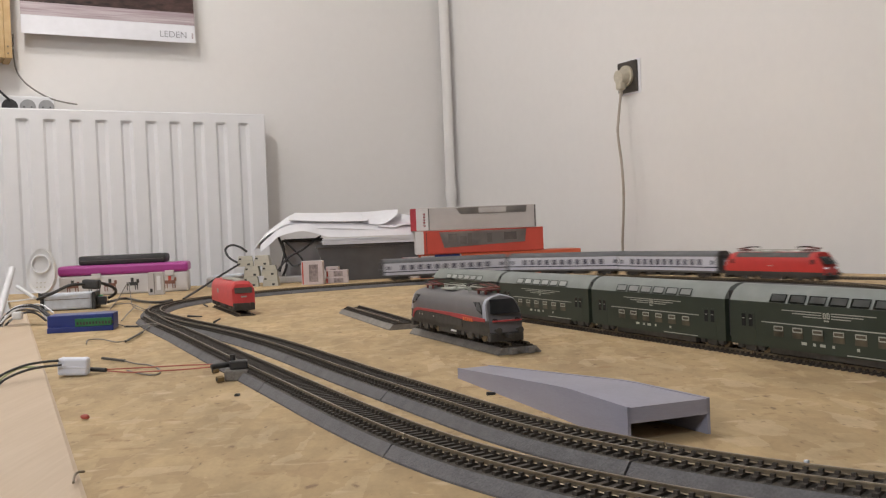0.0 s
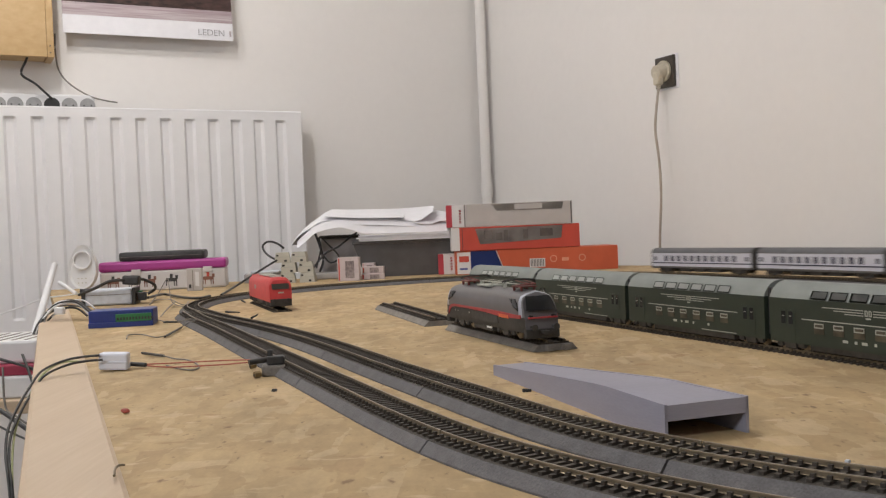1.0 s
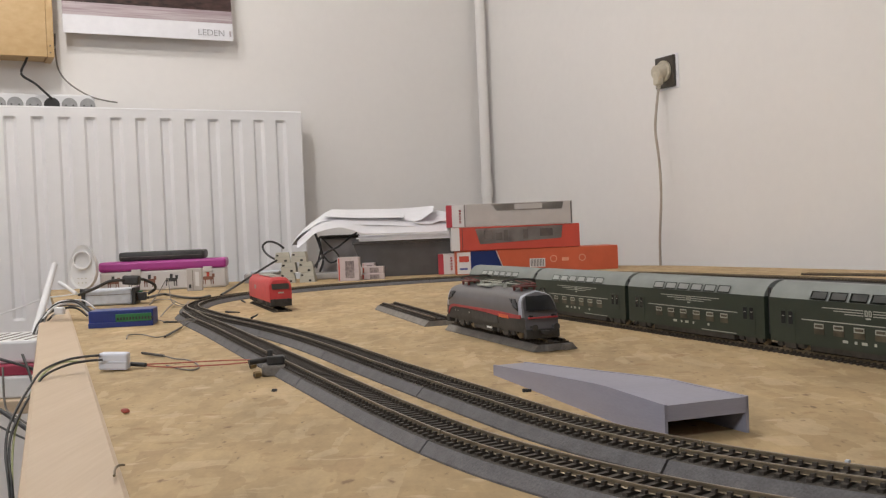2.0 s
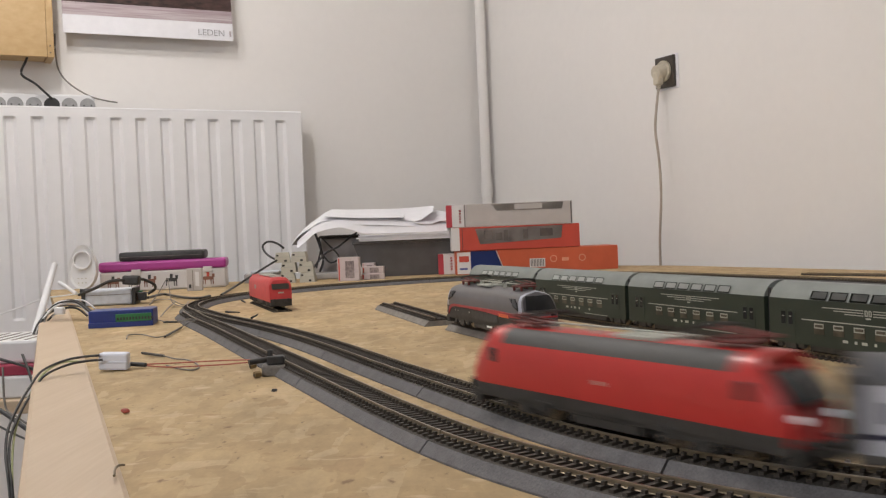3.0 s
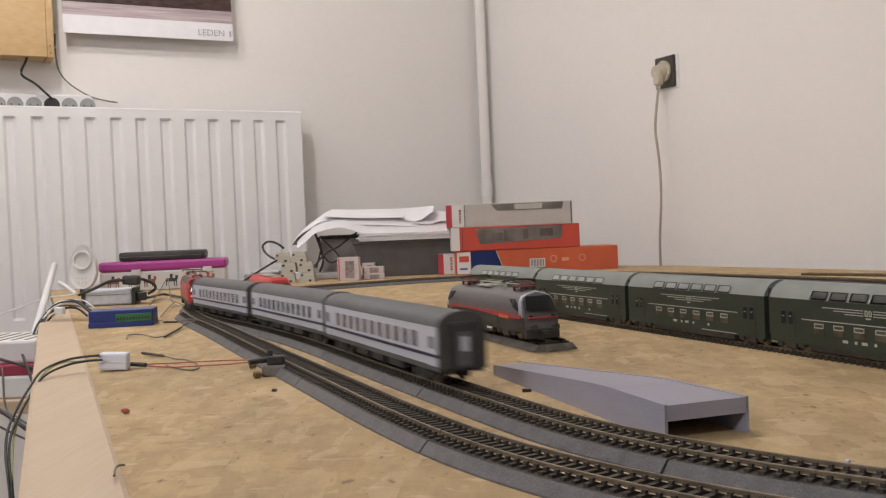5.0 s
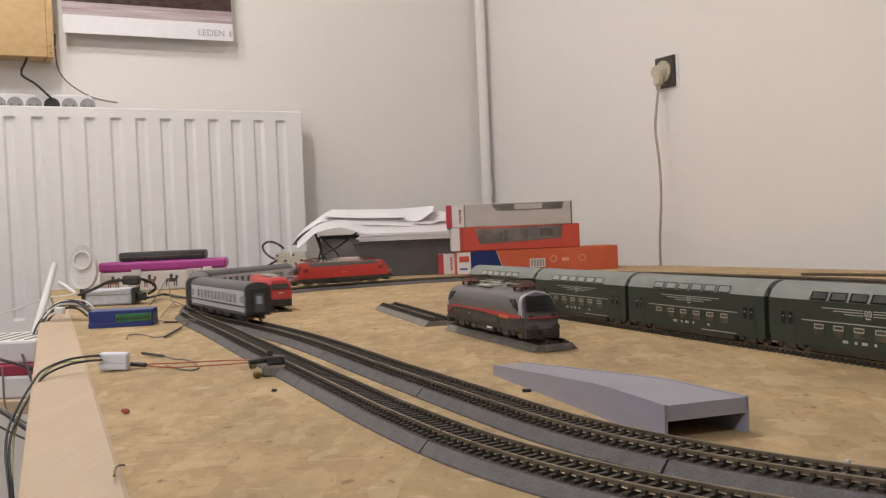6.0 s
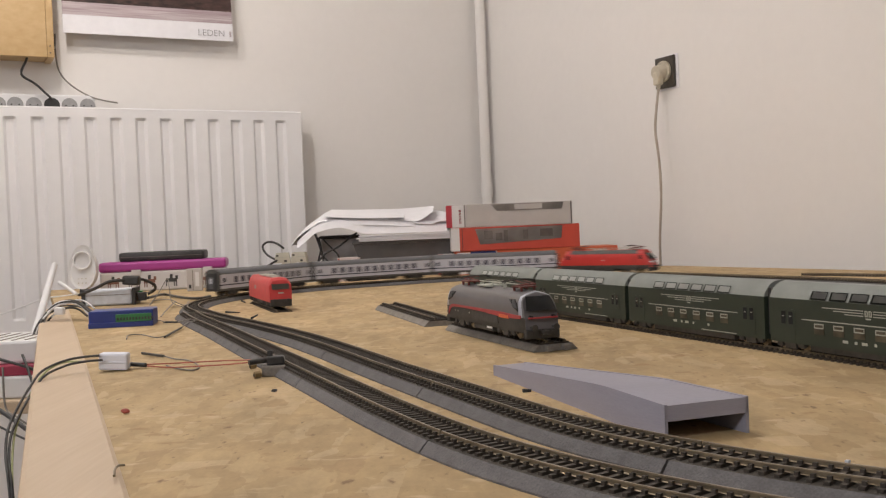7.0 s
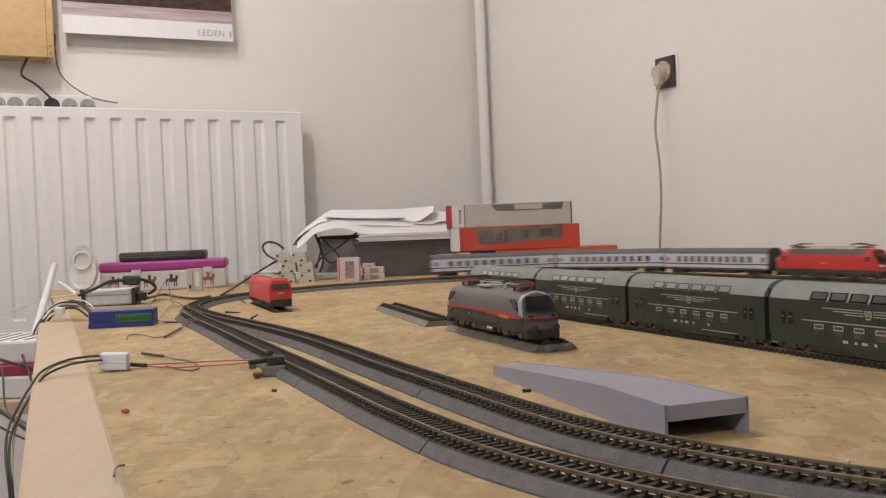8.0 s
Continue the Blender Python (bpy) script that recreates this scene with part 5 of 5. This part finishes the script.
cable("thin_wire", "thin grey-green wire lying on the board", [(-0.2600, 0.8798, 0.0025), (-0.2462, 0.8674, 0.0010), (-0.2329, 0.8557, 0.0010), (-0.2196, 0.8334, 0.0010), (-0.2083, 0.8025, 0.0010), (-0.2099, 0.7867, 0.0010), (-0.2254, 0.8008, 0.0010), (-0.2387, 0.8144, 0.0020)], 0.0007, GREYC)
for k, pts in enumerate(([(-0.2622, 0.8282, 0.0020), (-0.2403, 0.8288, 0.0020), (-0.2115, 0.8309, 0.0020), (-0.1886, 0.8164, 0.0040), (-0.1608, 0.7819, 0.0080)], [(-0.2598, 0.8206, 0.0020), (-0.2329, 0.8026, 0.0020), (-0.2092, 0.8024, 0.0020), (-0.1827, 0.7905, 0.0040), (-0.1579, 0.7676, 0.0080)])):
    cable("red_wire", "thin red wire running to the track terminal", pts, 0.0006, REDWIRE)
bm = bmesh.new()
cyl(bm, (-0.2738, 0.8208, 0.0040), (-0.2569, 0.8161, 0.0030), 0.0019, 10)
tagged(part("wire_sleeve", bm, BLACK, None, smooth=40), "black sleeve on the red wires", "wire sleeve")


def white_connector():
    root = thing("wire_connector", "milky white plastic wire connector", "connector", m=Matrix.Translation((-0.2815, 0.8102, 0.0010)) @ pose(0, 0, 0, 0, 3, 4))
    part("housing", boxed(-0.0120, 0.0120, -0.006, 0.006, 0, 0.0145, 0.002), MILKY, root)
    part("rib", boxed(-0.0115, 0.0115, -0.0066, -0.005, 0.0060, 0.0075, 0.0004), MILKY, root)


white_connector()
for d in (0.0, 0.005):
    pts = [(-0.2875, 0.8000, 0.0094), (-0.3008, 0.7950, 0.0092), (-0.3119, 0.7850, 0.0078), (-0.3215, 0.7650, 0.0029), (-0.3211, 0.7400, -0.0047), (-0.3194, 0.7150, -0.0150), (-0.3164, 0.6900, -0.0275), (-0.3097, 0.6700, -0.0414), (-0.2994, 0.6500, -0.0544), (-0.2935, 0.6400, -0.0786)]
    cable("edge_cable", "black cable crossing the table edge and hanging down", [(x - d * 0.6, y + d * 0.4, z + d * 0.7 + (0.0015 if i < 4 else 0)) for i, (x, y, z) in enumerate(pts)], 0.0010)
cable("pale_wire", "pale yellow-green wire beside the black cables", [(-0.3026, 0.8000, 0.0100), (-0.3195, 0.7950, 0.0104), (-0.3279, 0.7750, 0.0034), (-0.3206, 0.7250, -0.0112), (-0.3163, 0.6950, -0.0286), (-0.3012, 0.6550, -0.0518), (-0.2928, 0.6400, -0.0787)], 0.0008, mat("pale_green_wire", (0.35, 0.38, 0.18), 0.5))


def track_terminal():
    root = thing("track_terminal", "black feeder clip on a grey base beside the track", "terminal", m=Matrix.Translation((-0.1353, 0.7453, 0.0000)) @ pose(0, 0, 0, 0, 0, 8))
    part("base", boxed(-0.0090, 0.0090, -0.0075, 0.008, 0, 0.0082, 0.001), PALEBED, root, "grey base")
    part("clip", boxed(-0.0050, 0.0085, -0.005, 0.007, 0.0084, 0.0150, 0.0012), BLACK, root, "black clip")
    bm = bmesh.new()
    cyl(bm, (-0.0025, 0.002, 0.0148), (-0.0025, 0.002, 0.0195), 0.0022, 10)
    part("post", bm, BLACK, root)
    bm = bmesh.new()
    cyl(bm, (-0.0045, 0.003, 0.0120), (-0.0185, -0.003, 0.0112), 0.0022, 10)
    part("sleeve", bm, BLACK, root)


track_terminal()
brass = mat("tarnished_brass", (0.24, 0.17, 0.08), 0.4, metal=0.4)
for p, r in (((-0.1607, 0.7797, 0.0000), 0.0021), ((-0.1475, 0.7300, -0.0000), 0.0026)):
    bm = bmesh.new()
    cyl(bm, (p[0], p[1], 0.0028), (p[0] + 0.004, p[1] + 0.003, 0.0030), r, 6)
    o = tagged(part("brass_nut", bm, brass, None), "small tarnished brass nut on the board", "nut")
    bm = bmesh.new()
    cyl(bm, (p[0] - 0.0002, p[1] - 0.0002, 0.0028), (p[0] + 0.0005, p[1] + 0.0004, 0.0029), r * 0.5, 10)
    part("bore", bm, BLACK, o)
bm = bmesh.new()
bmesh.ops.create_icosphere(bm, subdivisions=2, radius=0.0023)
for v in bm.verts:
    v.co = Vector((v.co.x * 1.3, v.co.y, v.co.z * 0.7)) * (1 + 0.25 * noise.noise(v.co * 500))
bmesh.ops.translate(bm, verts=bm.verts[:], vec=Vector((-0.2036, 0.6019, 0.0020)))
tagged(part("red_crumb", bm, mat("red_rubber", (0.42, 0.08, 0.06), 0.5), None, smooth=60), "small red rubber crumb on the board", "crumb")
cable("bent_nail", "bent dark nail lying on the beam", [(-0.1503, 0.4255, 0.0040), (-0.1542, 0.4383, 0.0040), (-0.1548, 0.4448, 0.0040), (-0.1539, 0.4498, 0.0030)], 0.0006, RAIL, sub=3)
for p, q in (((-0.3183, 1.3919, 0.0020), (-0.2941, 1.3707, 0.0020)), ((-0.2561, 1.2650, 0.0020), (-0.2505, 1.2792, 0.0050)), ((-0.3455, 1.6322, 0.0020), (-0.3300, 1.5851, 0.0020)), ((-0.1216, 0.6646, 0.0006), (-0.1204, 0.6690, 0.0006)), ((0.0479, 0.6218, 0.0008), (0.0535, 0.6226, 0.0008))):
    bm = bmesh.new()
    cyl(bm, p, q, 0.0016, 8, 0.0009)
    tagged(part("plastic_scrap", bm, BLACK, None), "small black plastic scrap on the board", "scrap")

# cable bundle at the far end of the beam
for k in range(10):
    pts = [(-0.4978, 1.3450, 0.0070), (-0.5206, 1.3650, 0.0190), (-0.5421, 1.3750, 0.0216), (-0.5581, 1.3700, 0.0170), (-0.5650, 1.3500, 0.0045), (-0.5629, 1.3200, -0.0161), (-0.5590, 1.2900, -0.0404), (-0.5480, 1.2700, -0.0818)]
    cable("bundle_wire", "white and black wires bundled over the table edge", [(x - 0.0022 * (k % 4) + 0.002 * math.sin(k * 2.1 + i), y + 0.006 * (k // 2), z + 0.0026 * (k % 3) + 0.004 * math.sin(k + i * 0.7)) for i, (x, y, z) in enumerate(pts[:(5 if k in (0, 2, 5, 8) else 8)])], 0.0012 + 0.0003 * (k % 2), (WHITE, BLACK, WHITE, BLACK, GREYC, WHITE, BLACK, BLACK, WHITE, BLACK)[k])
o = tagged(part("cable_clip", boxed(-0.007, 0.007, -0.005, 0.005, -0.005, 0.006, 0.0025, Matrix.Translation((-0.5442, 1.3550, 0.0152))), WHITE, None), "white plastic cable clip on the bundle", "clip")


def router():
    """White router with an aerial on a shelf beside the table."""
    root = thing("wifi_router", "white router with an upright aerial below the table edge", "router")
    m = Matrix.Translation((-0.5340, 1.2500, -0.0436))
    part("case", boxed(-0.28, 0, 0, 0.13, 0, 0.030, 0.004, m), WHITE, root)
    for k in range(5):
        part("vent", boxed(-0.018 - 0.017 * k, -0.015 - 0.017 * k, 0.004, 0.11, 0.0296, 0.0308, 0, m), GREYC, root)
    bm = bmesh.new()
    cyl(bm, (-0.5791, 1.3400, -0.0304), (-0.5906, 1.4600, 0.0797), 0.0062, 12, 0.0045)
    part("aerial", bm, WHITE, root, "white stick aerial", smooth=50)
    part("hinge", boxed(-0.016, 0.0, 0.082, 0.102, 0.022, 0.044, 0.003, m), WHITE, root)


router()
o = tagged(part("red_folder", boxed(-0.29, 0.008, -0.012, 0.16, -0.0142, -0.0003, 0.002, Matrix.Translation((-0.5340, 1.2500, -0.0436))), mat("crimson_card", (0.34, 0.03, 0.07), 0.5), None), "crimson folder under the router", "folder")
o = tagged(part("white_case", boxed(-0.29, 0.006, -0.014, 0.16, -0.043, -0.0145, 0.003, Matrix.Translation((-0.5340, 1.2500, -0.0436))), WHITE, None), "white case under a crimson folder", "case")


def side_shelf():
    root = thing("side_shelf", "pale wooden side shelf beside the table", "shelf")
    x, y, z = (-0.5340, 1.2500, -0.0436)
    part("board", boxed(x - 0.42, x + 0.015, y - 0.03, y + 0.20, z - 0.061, z - 0.0435, 0.002), PINE, root)
    for a, b in ((x - 0.40, y), (x, y), (x - 0.40, y + 0.18), (x, y + 0.18)):
        part("leg", boxed(a - 0.01, a + 0.01, b - 0.01, b + 0.01, FLOOR_Z, z - 0.0615), PINE, root)


side_shelf()
cable("slack_cable", "black cable drooping beside the table edge", [(-0.5597, 1.2000, -0.0313), (-0.5343, 1.1900, -0.0367), (-0.5127, 1.1800, -0.0418), (-0.4983, 1.1700, -0.0464)], 0.0020)
cable("slack_cable", "black cable drooping beside the table edge", [(-0.5268, 1.1900, -0.0257), (-0.5107, 1.1700, -0.0459), (-0.4952, 1.1500, -0.0708), (-0.4882, 1.1400, -0.0964)], 0.0018)
cable("slack_cable", "black cable drooping beside the table edge", [(-0.4456, 0.9500, -0.0530), (-0.4260, 0.9400, -0.0626), (-0.4072, 0.9300, -0.0724), (-0.3939, 0.9300, -0.0812)], 0.0022)
cable("slack_cable", "thin black cable drooping beside the table edge", [(-0.4606, 0.9800, -0.0749), (-0.4419, 0.9700, -0.0811), (-0.4224, 0.9600, -0.0866), (-0.4097, 0.9600, -0.0928)], 0.0011)
cable("slack_cable", "thin grey cable drooping beside the table edge", [(-0.5103, 1.1000, -0.0290), (-0.5047, 1.0900, -0.0730), (-0.4879, 1.0800, -0.0834), (-0.4725, 1.0800, -0.0949)], 0.0012, GREYC)
cable("thin_white_wire", "thin white wire in front of the radiator", [(-0.7426, 1.6000, -0.0029), (-0.7131, 1.6200, 0.0075), (-0.6826, 1.6400, 0.0192), (-0.6535, 1.6400, 0.0218), (-0.6320, 1.6600, 0.0235)], 0.0012, WHITE)
cable("white_plug_lead", "short white lead beside the silver box", [(-0.6732, 1.6800, 0.0437), (-0.6568, 1.6700, 0.0357), (-0.6369, 1.6600, 0.0237)], 0.0034, WHITE)
for pts in ([(-0.4869, 1.5821, 0.0040), (-0.4774, 1.6000, 0.0211), (-0.4670, 1.6200, 0.0442), (-0.4582, 1.6000, 0.0279), (-0.4489, 1.5800, 0.0073), (-0.4028, 1.4939, 0.0030)], [(-0.5134, 1.6857, 0.0050), (-0.4538, 1.5818, 0.0120), (-0.4135, 1.5176, 0.0060), (-0.4421, 1.6595, 0.0030)], [(-0.3948, 1.3313, 0.0040), (-0.4232, 1.4671, 0.0060), (-0.4532, 1.6120, 0.0060)]):
    cable("thin_wire", "thin grey wire curling over the board", pts, 0.0008, GREYC)
o = tagged(part("rail_joiner", boxed(-0.0009, 0.0009, -0.0009, 0.0009, 0, 0.0012, 0.0003, Matrix.Translation((0.1556, 0.3761, 0.0092)) @ pose(0, 0, 0, 0, 0, 40)), ALU, None), "tiny bright metal joiner on the rail", "joiner")


def motions():
    move_train()


motions()
